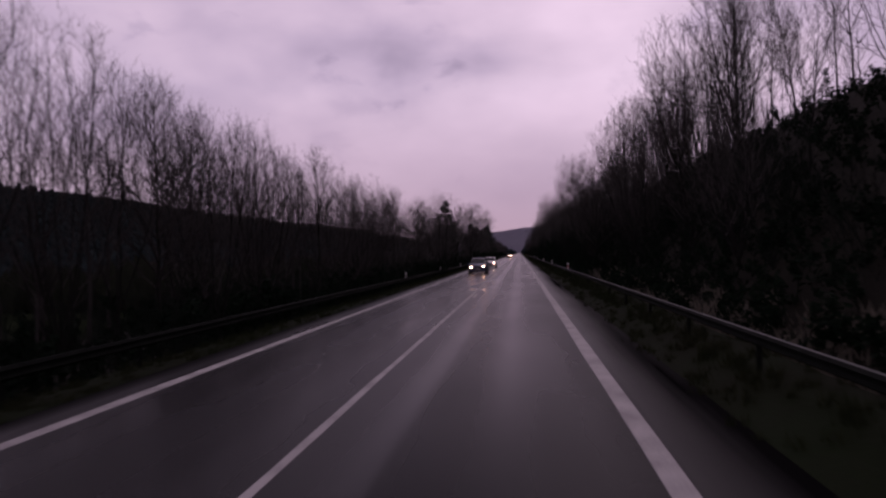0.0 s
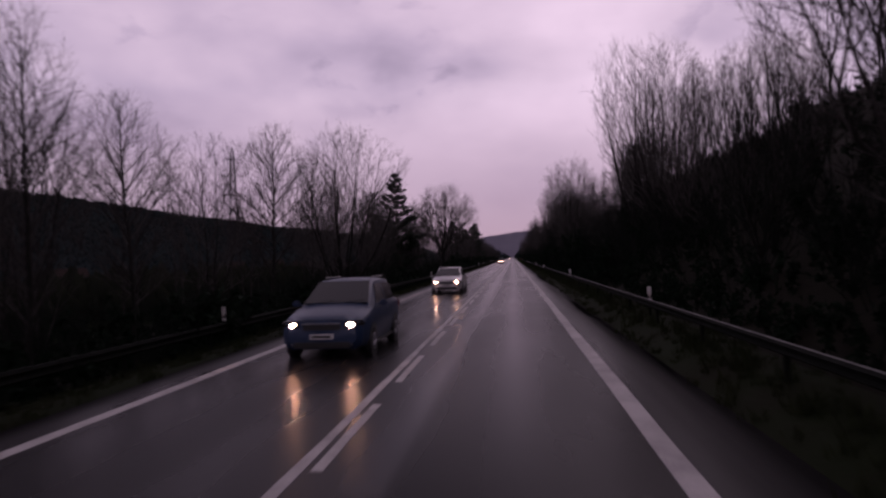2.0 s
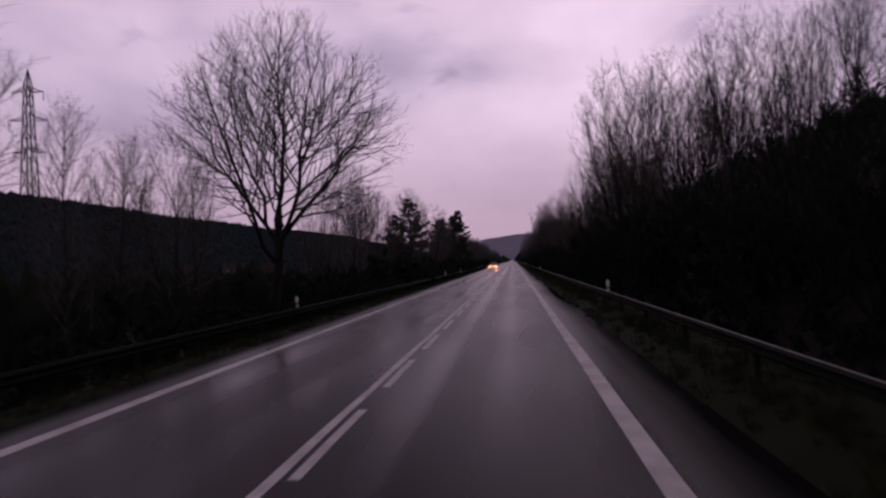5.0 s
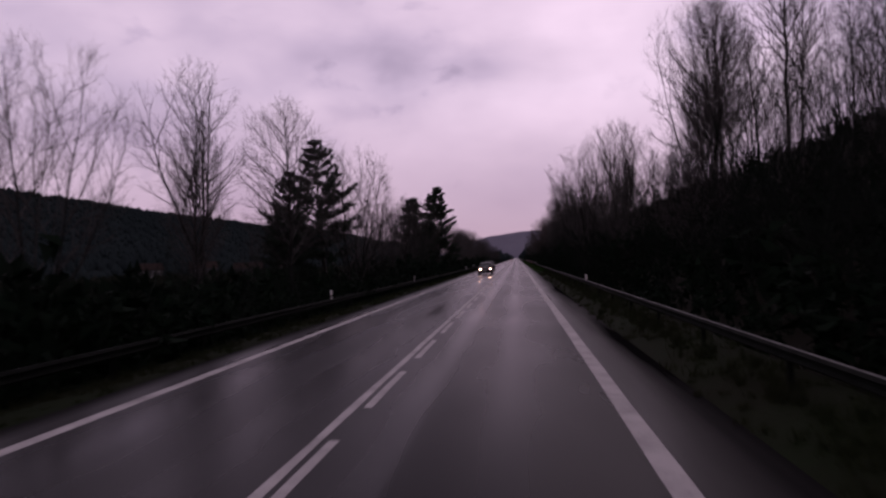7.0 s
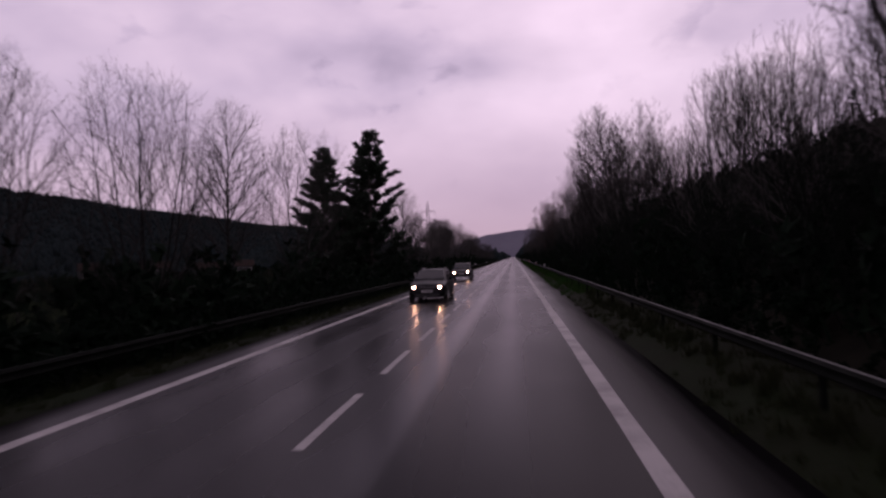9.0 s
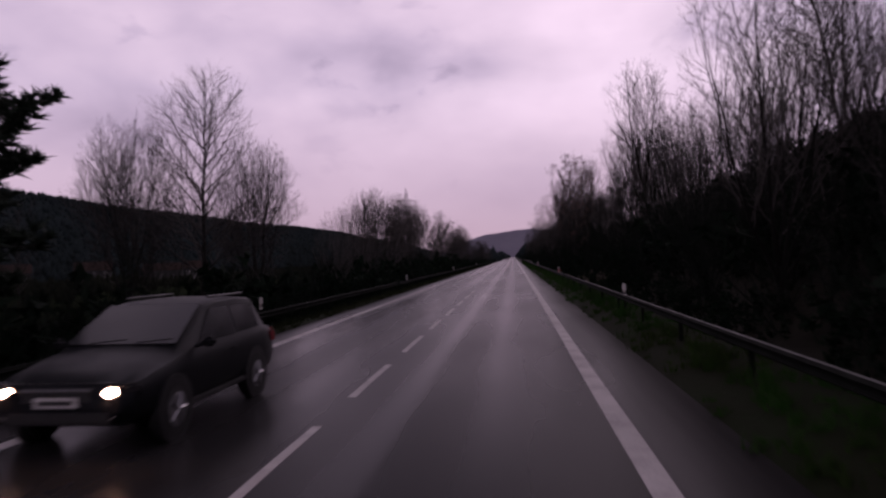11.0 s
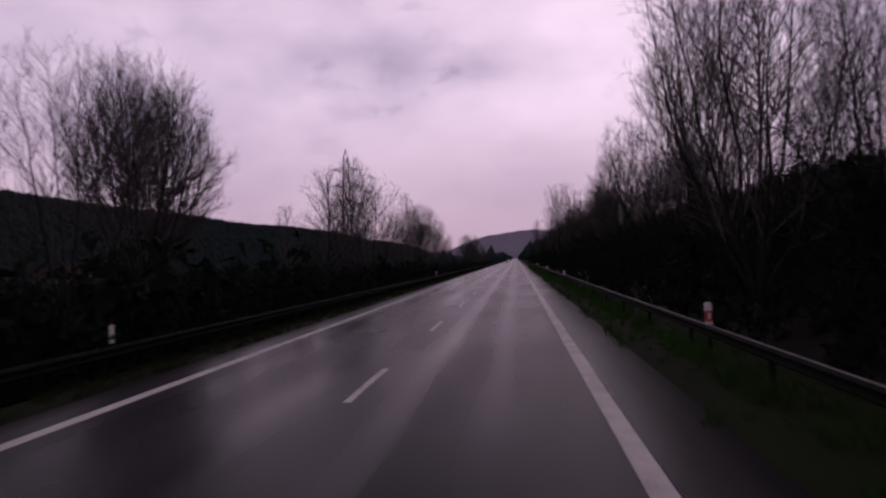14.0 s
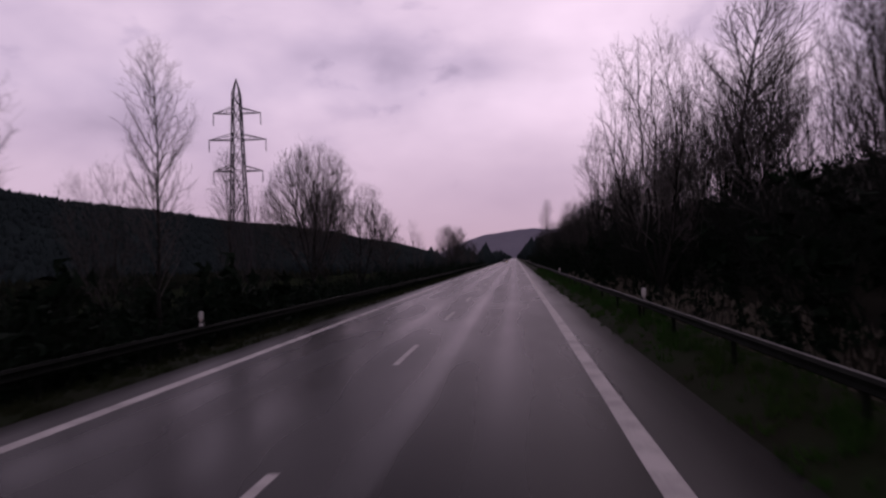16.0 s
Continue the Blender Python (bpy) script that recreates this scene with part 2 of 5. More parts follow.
RED_PLASTIC = material("red_plastic", (0.45, 0.02, 0.02), (0.30, 0.015, 0.015), scale=3, fine=20, rough=0.4, bump=0.05)
BLACK_PLASTIC = material("black_plastic", (0.02, 0.02, 0.02), (0.012, 0.012, 0.012), scale=5, fine=30, rough=0.45, bump=0.05)
REFLECTOR = material("reflector", (0.6, 0.55, 0.5), (0.5, 0.45, 0.4), scale=20, fine=80, rough=0.15, bump=0.1)
RUBBER = material("tyre_rubber", (0.015, 0.015, 0.015), (0.010, 0.010, 0.010), scale=8, fine=60, rough=0.7, bump=0.2)
ALLOY = material("wheel_alloy", (0.35, 0.35, 0.36), (0.22, 0.22, 0.23), scale=6, fine=40, rough=0.35, metal=0.8, bump=0.05)
CAR_GLASS = material("car_glass", (0.012, 0.013, 0.015), (0.008, 0.009, 0.010), scale=2, fine=9, rough=0.08, bump=0, specular=0.55)
WHITE_PAINT = material("white_car_paint", (0.42, 0.41, 0.40), (0.34, 0.33, 0.33), scale=1, fine=8, rough=0.36, bump=0, coat=0.4)
DARK_PAINT = material("dark_car_paint", (0.007, 0.008, 0.010), (0.005, 0.006, 0.007), scale=1, fine=8, rough=0.5, bump=0, coat=0.05, specular=0.12)
BLUE_PAINT = material("blue_car_paint", (0.020, 0.040, 0.085), (0.015, 0.030, 0.065), scale=1, fine=8, rough=0.42, bump=0, coat=0.10, specular=0.2)
RED_LENS = material("red_lens", (0.25, 0.01, 0.015), (0.16, 0.008, 0.01), scale=6, fine=40, rough=0.2, bump=0)
LAMP_ON = glowing("headlight_lit", (1.0, 0.60, 0.32), 130.0)
PLASTER = material("house_plaster", (0.055, 0.057, 0.054), (0.038, 0.039, 0.037), scale=0.6, fine=5, rough=0.9, bump=0.2, specular=0.05)
ROOF_TILE = material("roof_tiles", (0.038, 0.026, 0.022), (0.024, 0.018, 0.016), scale=1, fine=8, rough=0.9, bump=0.4, specular=0.04)
PANE = material("window_pane", (0.03, 0.03, 0.035), (0.02, 0.02, 0.025), scale=1, fine=5, rough=0.1, bump=0)


# ---- helpers for meshes ----
def mesh_of(name, verts, faces, mat, smooth=False):
    me = bpy.data.meshes.new(name)
    me.from_pydata(verts if isinstance(verts, list) else verts.tolist(), [], faces if isinstance(faces, list) else faces.tolist())
    me.materials.append(mat)
    if smooth:
        me.shade_smooth()
    me.update()
    return me


def joined(name, data, parent):
    ob = new(name, data)
    ob.parent = parent
    return ob


def part(name, bm, mat, parent, label="", smooth=False):
    """A bmesh as one mesh object under a thing or a part."""
    me = bpy.data.meshes.new(name)
    bmesh.ops.recalc_face_normals(bm, faces=bm.faces)
    bm.to_mesh(me)
    bm.free()
    me.materials.append(mat)
    if smooth:
        me.shade_smooth()
    ob = new(name, me)
    ob.parent = parent
    return tagged(ob, label) if label else ob


def box(sx, sy, sz, at=(0, 0, 0), bevel=0.0, turn=None):
    bm = bmesh.new()
    m = Matrix.Translation(at) @ (turn or Matrix()) @ Matrix.Diagonal((sx, sy, sz, 1))
    bmesh.ops.create_cube(bm, size=1, matrix=m)
    if bevel:
        bmesh.ops.bevel(bm, geom=bm.edges[:], offset=bevel, segments=2, affect="EDGES")
    return bm


def rod(a, b, ra, rb=None, sides=8, bm=None):
    """A tapered round bar from a to b."""
    bm = bm or bmesh.new()
    a, b = Vector(a), Vector(b)
    d = b - a
    m = Matrix.Translation((a + b) / 2) @ d.to_track_quat("Z", "Y").to_matrix().to_4x4()
    bmesh.ops.create_cone(bm, cap_ends=True, segments=sides, radius1=ra, radius2=ra if rb is None else rb, depth=d.length, matrix=m)
    return bm


def thing(name, label, category, group="", at=(0, 0, 0), turn=0.0):
    ob = new(name)
    ob.matrix_basis = pose(*at, 0, 0, turn)
    return tagged(ob, label, category, group)


# ---- ground ----
CREST = [(-100, 11.0), (100, 11.0), (170, 10.0), (250, 8.7), (330, 9.0), (370, 7.8), (410, 6.9), (465, 6.7), (700, 5.5), (3300, 5.0)]


def crest(y):
    for (a, za), (b, zb) in zip(CREST, CREST[1:]):
        if y <= b:
            return za + (zb - za) * (max(y, a) - a) / (b - a)
    return CREST[-1][1]


def land(x, y):
    """The height of the ground: the road on a low bank, a valley to one side and a steep wooded cutting to the other."""
    if x > 4.6:
        top = crest(y)
        steps = [(4.6, -0.02), (5.2, 0.16), (5.8, 0.28), (6.4, 0.20), (7.3, -0.30), (8.4, 0.15), (22, top), (40, top + 1.2), (150, top + 7), (500, top + 45), (1500, top + 60), (3000, top + 60)]
    elif x < -4.4:
        s = -x
        steps = [(4.4, -0.02), (5.4, -0.14), (6.8, -0.40), (11.5, -1.7), (22, -2.4), (120, -4.0), (240, -4.0), (420, 24), (640, 92), (760, 124), (950, 132), (1600, 105), (3000, 100)]
        x = s
    else:
        return -0.06
    for (a, za), (b, zb) in zip(steps, steps[1:]):
        if x <= b:
            z = za + (zb - za) * (x - a) / (b - a)
            break
    else:
        z = steps[-1][1]
    if x > 7:
        rise = min(1.0, (x - 7) / 15)
        z += rise * 0.55 * noise.noise((x * 0.16, y * 0.16, 0.5))
        if x > 250:
            z += min(1, (x - 250) / 300) * 16 * noise.noise((x * 0.002, y * 0.0022, 3.7))
    return z


def terrain():
    xs = [-3000, -2000, -1300, -950, -850, -760, -690, -620, -550, -480, -420, -360, -300, -240, -180, -120, -80, -50, -35, -26, -20, -16, -13.5, -11.5, -9.5, -8, -6.8, -6.0, -5.4, -4.9, -4.4, 4.6, 5.2, 5.8, 6.4, 6.9, 7.3, 7.9, 8.4, 9.5, 11, 12.5, 14, 15.5, 17, 18.5, 20, 21, 22, 24, 27, 32, 40, 60, 100, 150, 300, 500, 900, 1500, 3000]
    ys = [-400, -200, -100, -60, -30] + list(range(-20, 640, 4)) + [650, 670, 700, 740, 790, 850, 920, 1000, 1100, 1250, 1450, 1700, 2000, 2400, 2900, 3500, 4500]
    verts = [(x, y, land(x, y)) for y in ys for x in xs]
    w = len(xs)
    faces = [(j * w + i, j * w + i + 1, (j + 1) * w + i + 1, (j + 1) * w + i) for j in range(len(ys) - 1) for i in range(w - 1)]
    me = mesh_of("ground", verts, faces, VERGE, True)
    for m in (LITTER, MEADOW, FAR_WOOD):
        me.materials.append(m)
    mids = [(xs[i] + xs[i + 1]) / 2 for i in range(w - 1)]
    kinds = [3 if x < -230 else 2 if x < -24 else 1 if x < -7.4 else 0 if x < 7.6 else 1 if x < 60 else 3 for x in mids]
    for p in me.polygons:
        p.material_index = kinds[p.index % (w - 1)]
    tagged(new("ground", me), "dark grassy verges, leaf litter and wet winter meadow", "ground", kind="structure")


terrain()

# ---- road ----
ROAD_END = 3400
ys = [-60 + 10 * i for i in range(120)] + [1200, 1500, 2000, 2600, ROAD_END]
cross = [(-4.55, -0.05), (-4.45, -0.012), (-3.9, 0.0), (0.0, 0.0), (4.0, 0.0), (4.75, -0.012), (4.85, -0.05)]
road = new("road", mesh_of("road", [(x, y, z) for y in ys for x, z in cross],
           [(j * 7 + i, j * 7 + i + 1, (j + 1) * 7 + i + 1, (j + 1) * 7 + i) for j in range(len(ys) - 1) for i in range(6)], ASPHALT))
tagged(road, "wet dark grey asphalt road with worn wheel tracks", "road", kind="structure")


def stripe(name, x, width, y0, y1, label=""):
    """A painted line of the road, 4 mm thick, with slightly uneven edges."""
    rng = random.Random(round(x * 100 + y0 * 7))
    n = max(1, min(260, int((min(y1, 700) - y0) / 1.5)))
    rows = [y0 + (min(y1, 700) - y0) * i / n for i in range(n + 1)] + ([y1] if y1 > 700 else [])
    verts, faces = [], []
    for y in rows:
        a, b = x - width / 2 + rng.uniform(-0.012, 0.012), x + width / 2 + rng.uniform(-0.012, 0.012)
        verts += [(a, y, 0.0), (a, y, 0.004), (b, y, 0.004), (b, y, 0.0)]
    for i in range(len(rows) - 1):
        k = 4 * i
        faces += [(k, k + 1, k + 5, k + 4), (k + 1, k + 2, k + 6, k + 5), (k + 2, k + 3, k + 7, k + 6)]
    ob = joined(name, mesh_of(name, verts, faces, PAINT), road)
    return tagged(ob, label) if label else ob


stripe("edge_line", 3.55, 0.25, -60, ROAD_END, "worn white edge line")
stripe("edge_line", -3.56, 0.22, -60, ROAD_END, "worn white edge line")
stripe("centre_line", -0.09, 0.125, -60, 236, "continuous white centre line")
dash = None
starts = [(0.11, 142.9 + 4.66 * k) for k in range(-24, 20)] + [(-0.09, 302 + 4.73 * k) for k in range(-13, 7)] + [(-0.09, 344.2 + 9.57 * k) for k in range(0, 60)]
for x, y in starts:
    if dash is None:
        dash = stripe("centre_dash", 0, 0.125, 0, 3.0)
        dash.location = (x, y, 0)
    else:
        ob = joined("centre_dash", dash.data, road)
        ob.location = (x, y, 0)

# ---- bare trees ----
def tube(verts, faces, points, radii, sides):
    """Adds a tapered branch through the points; the last ring closes to a point."""
    first = len(verts)
    n = len(points)
    for k, (p, r) in enumerate(zip(points, radii)):
        d = (points[min(k + 1, n - 1)] - points[max(k - 1, 0)]).normalized()
        a = d.cross(Vector((0.31, 0.95, 0.1)))
        a = a.normalized() if a.length > 1e-4 else Vector((1, 0, 0))
        b = d.cross(a)
        if k == n - 1:
            verts.append(tuple(p))
        else:
            verts += [tuple(p + (a * math.cos(6.2832 * s / sides) + b * math.sin(6.2832 * s / sides)) * r) for s in range(sides)]
    for k in range(n - 2):
        o = first + k * sides
        faces += [(o + s, o + (s + 1) % sides, o + sides + (s + 1) % sides, o + sides + s) for s in range(sides)]
    o, tip = first + (n - 2) * sides, len(verts) - 1
    faces += [(o + s, o + (s + 1) % sides, tip) for s in range(sides)]


def any_way(rng):
    z, a = rng.uniform(-1, 1), rng.uniform(0, 6.2832)
    r = math.sqrt(1 - z * z)
    return Vector((r * math.cos(a), r * math.sin(a), z))


def bend(rng, start, way, length, n, up, wobble):
    points, d = [start.copy()], way.normalized()
    for _ in range(n):
        d = (d + any_way(rng) * wobble + Vector((0, 0, up))).normalized()
        points.append(points[-1] + d * (length / n))
    return points


def along(points, f):
    f = min(f, 0.999) * (len(points) - 1)
    k = int(f)
    return points[k].lerp(points[k + 1], f - k), (points[k + 1] - points[k]).normalized()


def side_way(rng, d, degrees, turn=None):
    a = d.cross(Vector((0.2, 0.3, 0.93)))
    a = a.normalized() if a.length > 1e-3 else Vector((1, 0, 0))
    b = d.cross(a)
    t = rng.uniform(0, 6.2832) if turn is None else turn
    s = a * math.cos(t) + b * math.sin(t)
    g = radians(degrees)
    return d * math.cos(g) + s * math.sin(g)


def arc(rng, start, way, end, n, wobble):
    """A branch that sets out one way and curves to its end."""
    reach = (end - start).length
    mid = start + way.normalized() * reach * 0.5
    points = []
    for k in range(n + 1):
        f = k / n
        p = start.lerp(mid, f).lerp(mid.lerp(end, f), f)
        points.append(p + any_way(rng) * reach * wobble if 0 < k < n else p)
    return points


def grow(seed, height, stems=1, fork=0.3, wide=0.5, low=0.3, egg=0.0, dens=30, sub=12, twigs=6, thick=0.11, lean=0.04, spread=50, crook=0.010):
    """A leafless broad-leaved tree: stems, straight side branches up to an egg-shaped outline, their side shoots and twigs. Gives the trunk, the main limbs and the crown."""
    rng = random.Random(seed)
    wood, crown, bulk = ([], []), ([], []), []
    half = height * (1 - low) / 2
    slant = Vector((rng.uniform(-lean, lean), rng.uniform(-lean, lean), 0))

    def width(z):
        u = (z - height + half) / half
        return math.sqrt(1 - u * u) * (1 + egg * u) * height * wide / 2 if -1 < u < 1 else 0.0

    def inside(p):
        q = p - slant * p.z
        r = math.hypot(q.x, q.y) + 1e-6
        lump = 0.90 + 0.34 * noise.noise((1.4 * q.x / r + seed, 1.4 * q.y / r, q.z * 4.0 / height))
        return r <= width(q.z) * lump

    def reach(p, way, most):
        far, step = 0.0, height * 0.02
        while far < most and inside(p + way * (far + step)):
            far += step
        return far

    leads = []
    if stems == 1:
        top = slant * height + Vector((0, 0, height * 0.98))
        pts = arc(rng, Vector((0, 0, -0.4)), Vector((slant.x * 0.3, slant.y * 0.3, 1)), top, 10, 0.006)
        tube(*wood, pts, [thick * (1 - 0.93 * k / 10) * (1.3 if k == 0 else 1) for k in range(11)], 7)
        leads.append((pts, thick, low * 0.9, Vector((0, 0, 0))))
        bulk.append(wood)
    else:
        pts = arc(rng, Vector((0, 0, -0.4)), Vector((0, 0, 1)), slant * height * fork + Vector((0, 0, height * fork)), 4, 0.02)
        tube(*wood, pts + [pts[-1] + Vector((0, 0, 0.12))], [thick * 1.4, thick * 1.08, thick, thick * 0.95, thick * 0.85, 0], 8)
        for s in range(stems):
            out = ((s + 0.35) / stems) ** 0.6
            a = 2.4 * s + rng.uniform(-0.3, 0.3)
            u = 0.97 - 0.62 * out * out
            r = math.sqrt(max(0.0, 1 - u * u)) * (1 + egg * u) * height * wide / 2 * 0.92
            side = Vector((math.cos(a), math.sin(a), 0))
            end = side * r + Vector((0, 0, height - half + u * half))
            end += slant * end.z
            st, d = along(pts, rng.uniform(0.72, 0.99))
            lead = arc(rng, st, (end - st).normalized() + side * 0.30 * out, end, 8, crook)
            tr = thick * rng.uniform(0.40, 0.58)
            bulk.append(([], []))
            tube(*bulk[-1], lead, [tr * (1 - 0.92 * k / 8) for k in range(9)], 6)
            leads.append((lead, tr, 0.16, side * out))

    def twig_on(pts, f, size):
        q, e = along(pts, f)
        w = (side_way(rng, e, rng.uniform(24, 46)) + Vector((0, 0, 0.16))).normalized()
        length = height * size * rng.uniform(0.6, 1.3)
        tube(*crown, [q, q + w * length], [0.0044, 0], 3)
        if rng.random() < 0.6:
            v = side_way(rng, w, rng.uniform(22, 40))
            q = q + w * length * rng.uniform(0.25, 0.6)
            tube(*crown, [q, q + v * length * 0.55], [0.0038, 0], 3)

    for lead, base, start, out in leads:
        n = dens
        for k in range(n):
            f = start + (0.97 - start) * (k + rng.random()) / n
            p, d = along(lead, f)
            w = side_way(rng, d, spread * (1.12 - 0.45 * f) + rng.uniform(-7, 7), 2.4 * k + rng.uniform(-0.4, 0.4))
            w = (w + out * 0.30 + Vector((0, 0, 0.05))).normalized()
            length = reach(p, w, height * 0.45) * rng.uniform(0.82, 1.06)
            if length < height * 0.03:
                twig_on(lead, f, 0.05)
                continue
            end = p + w * length + Vector((0, 0, length * rng.uniform(0.06, 0.18)))
            limb = arc(rng, p, w, end, 5, crook)
            r = max(0.009, min(base * (1 - 0.85 * f) * 0.62, 0.005 + length * 0.012))
            tube(*crown, limb, [r * (1 - 0.84 * i / 5) for i in range(6)], 4)
            m = max(2, round(sub * length / (0.25 * height)))
            for j in range(m):
                g = 0.14 + 0.82 * (j + rng.random()) / m
                q, e = along(limb, g)
                v = side_way(rng, e, rng.uniform(30, 48), math.pi * (j % 2) + k + rng.uniform(-0.7, 0.7))
                v = (v + Vector((0, 0, 0.10))).normalized()
                much = min(reach(q, v, height * 0.25) + height * 0.02, length * (1 - g) * 0.6 + height * 0.035) * rng.uniform(0.75, 1.1)
                shoot = [q, q + v * much * 0.55 + any_way(rng) * much * 0.025, q + v * much + Vector((0, 0, much * 0.10))]
                r2 = max(0.0058, min(r * 0.5, 0.003 + much * 0.010))
                tube(*crown, shoot, [r2, r2 * 0.62, 0], 3)
                for i in range(1 + round(twigs * much / (0.09 * height))):
                    twig_on(shoot, rng.uniform(0.15, 1.0), 0.045)
            for i in range(3):
                twig_on(limb, rng.uniform(0.75, 1.0), 0.045)
    k = height / max(v[2] for v in crown[0])
    limbs = bulk if stems > 1 else []
    for some in (wood, crown, *limbs):
        some[0][:] = [(x * k, y * k, z * k) for x, y, z in some[0]]
    return wood, limbs, crown


def one_mesh(pieces):
    verts, faces = [], []
    for v, f in pieces:
        n = len(verts)
        verts += v
        faces += [tuple(i + n for i in q) for q in f]
    return verts, faces


def tree_thing(name, label, category, seed, bark=BARK, leaves=0, **shape):
    wood, limbs, crown = grow(seed, **shape)
    ob = thing(name, label, category)
    if shape["thick"] > 0.15:
        joined("trunk", mesh_of("trunk", *wood, bark, True), ob)
        for limb in limbs:
            joined("limb", mesh_of("limb", *limb, bark, True), ob)
    else:
        joined("trunk", mesh_of("trunk", *one_mesh([wood, *limbs]), bark, True), ob)
    joined("crown", mesh_of("crown", *crown, TWIG), ob)
    if leaves:
        rng = random.Random(seed + 99)
        verts, faces = [], []
        for _ in range(leaves):
            c = Vector(rng.choice(crown[0])) + any_way(rng) * 0.12
            k = len(verts)
            a, b = any_way(rng) * 0.075, any_way(rng) * 0.06
            n = a.cross(b).normalized() * 0.012
            verts += [tuple(c - a), tuple(c + b), tuple(c + a), tuple(c - b), tuple(c + n)]
            faces += [(k, k + 1, k + 4), (k + 1, k + 2, k + 4), (k + 2, k + 3, k + 4), (k + 3, k, k + 4)]
        joined("leaves", mesh_of("leaves", verts, faces, DEAD_LEAF), ob)
    return ob


SLIM = dict(wide=0.34, low=0.20, dens=40, sub=10, twigs=5, thick=0.10, spread=44)
TALL = dict(wide=0.50, low=0.24, egg=-0.12, dens=44, sub=12, twigs=6, thick=0.105, spread=54)
ROUND = dict(stems=5, fork=0.18, wide=0.72, low=0.20, egg=0.05, dens=12, sub=9, twigs=5, thick=0.115)
TWIN = dict(stems=3, fork=0.32, wide=0.50, low=0.32, egg=0.05, dens=14, sub=8, twigs=4, thick=0.11)
OAK = dict(stems=8, fork=0.30, wide=0.84, low=0.20, egg=0.0, dens=13, sub=10, twigs=5, thick=0.165, crook=0.024)
CLUMP = dict(stems=9, fork=0.05, wide=0.56, low=0.12, egg=0.25, dens=10, sub=7, twigs=4, thick=0.10, spread=40)
FAN = dict(stems=10, fork=0.07, wide=0.64, low=0.14, egg=0.12, dens=11, sub=7, twigs=4, thick=0.105, spread=42)
VASE = dict(stems=5, fork=0.22, wide=0.52, low=0.24, egg=0.10, dens=13, sub=8, twigs=5, thick=0.10, spread=42)
DOME = dict(stems=8, fork=0.26, wide=0.70, low=0.22, egg=0.05, dens=15, sub=10, twigs=6, thick=0.13, crook=0.016)
THIN = dict(wide=0.36, low=0.30, dens=24, sub=7, twigs=3, thick=0.09, spread=44)
kinds = {
    "slim_a": tree_thing("bare_tree", "slender leafless tree with upswept twigs", "tree", 11, height=10, **SLIM),
    "slim_b": tree_thing("bare_tree", "slender leafless tree with upswept twigs", "tree", 12, height=10, **SLIM),
    "slim_c": tree_thing("bare_tree", "slender leafless tree leaning slightly", "tree", 13, height=10, **{**SLIM, "lean": 0.12}),
    "tall_a": tree_thing("bare_tree", "tall leafless broad-leaved tree with dark trunk", "tree", 21, height=10, **TALL),
    "tall_b": tree_thing("bare_tree", "tall leafless broad-leaved tree with dark trunk", "tree", 22, height=10, **TALL),
    "tall_c": tree_thing("bare_tree", "tall leafless broad-leaved tree, leaning over", "tree", 23, height=10, **{**TALL, "lean": 0.14}),
    "round_a": tree_thing("bare_tree", "leafless tree with a rounded many-stemmed crown", "tree", 31, height=10, **ROUND),
    "round_b": tree_thing("bare_tree", "leafless tree with a rounded many-stemmed crown", "tree", 32, height=10, **ROUND),
    "twin": tree_thing("bare_tree", "tall leafless tree with forked trunk and arching limbs", "tree", 37, height=10, **TWIN),
    "oak": tree_thing("bare_oak", "large spreading leafless oak beside the road", "tree", 41, height=10, **OAK),
    "clump_a": tree_thing("bare_tree", "leafless tree of many upright stems", "tree", 51, height=10, **CLUMP),
    "clump_b": tree_thing("bare_tree", "leafless tree of many upright stems", "tree", 52, height=10, **CLUMP),
    "fan_a": tree_thing("bare_tree", "leafless tree of many stems fanning into a dome", "tree", 151, height=10, **FAN),
    "fan_b": tree_thing("bare_tree", "leafless tree of many stems fanning into a dome", "tree", 152, height=10, **{**FAN, "wide": 0.54, "stems": 8}),
    "vase_a": tree_thing("bare_tree", "leafless tree with a few steep main limbs", "tree", 161, height=10, **VASE),
    "vase_b": tree_thing("bare_tree", "leafless tree with a few steep main limbs", "tree", 162, height=10, **{**VASE, "stems": 4, "wide": 0.44}),
    "dome": tree_thing("bare_tree", "leafless tree with a domed crown over a short trunk", "tree", 171, height=10, **DOME),
    "thin_a": tree_thing("bare_tree", "thin leafless tree in a crowded wood", "tree", 62, height=10, **THIN),
    "thin_b": tree_thing("bare_tree", "thin leafless tree in a crowded wood", "tree", 63, height=10, **{**THIN, "lean": 0.13}),
    "thin_c": tree_thing("bare_tree", "thin upright leafless tree in a crowded wood", "tree", 64, height=10, **{**THIN, "wide": 0.27}),
    "leafy": tree_thing("brown_leaved_tree", "tree keeping brown dead leaves in its crown", "tree", 61, leaves=2600, height=10, **ROUND),
}
used = set()
place_rng = random.Random(5)


def plant(kind, x, y, top, wide=1.0, group=""):
    """Sets a tree of that kind at x, y with its top at that height above the road."""
    z = land(x, y)
    s = (top + 0.5 - z) / 10.0
    m = pose(x, y, z - 0.05, 0, 0, place_rng.uniform(0, 360)) @ Matrix.Diagonal((s * wide, s * wide, s, 1))
    if kind in used:
        sc = kinds[kind].scale
        ob = copy_thing(kinds[kind], m @ Matrix.Diagonal((1 / sc.x, 1 / sc.y, 1 / sc.z, 1)))
    else:
        used.add(kind)
        ob = kinds[kind]
        ob.matrix_basis = m
    if group:
        tagged(ob, group=group)
    return ob


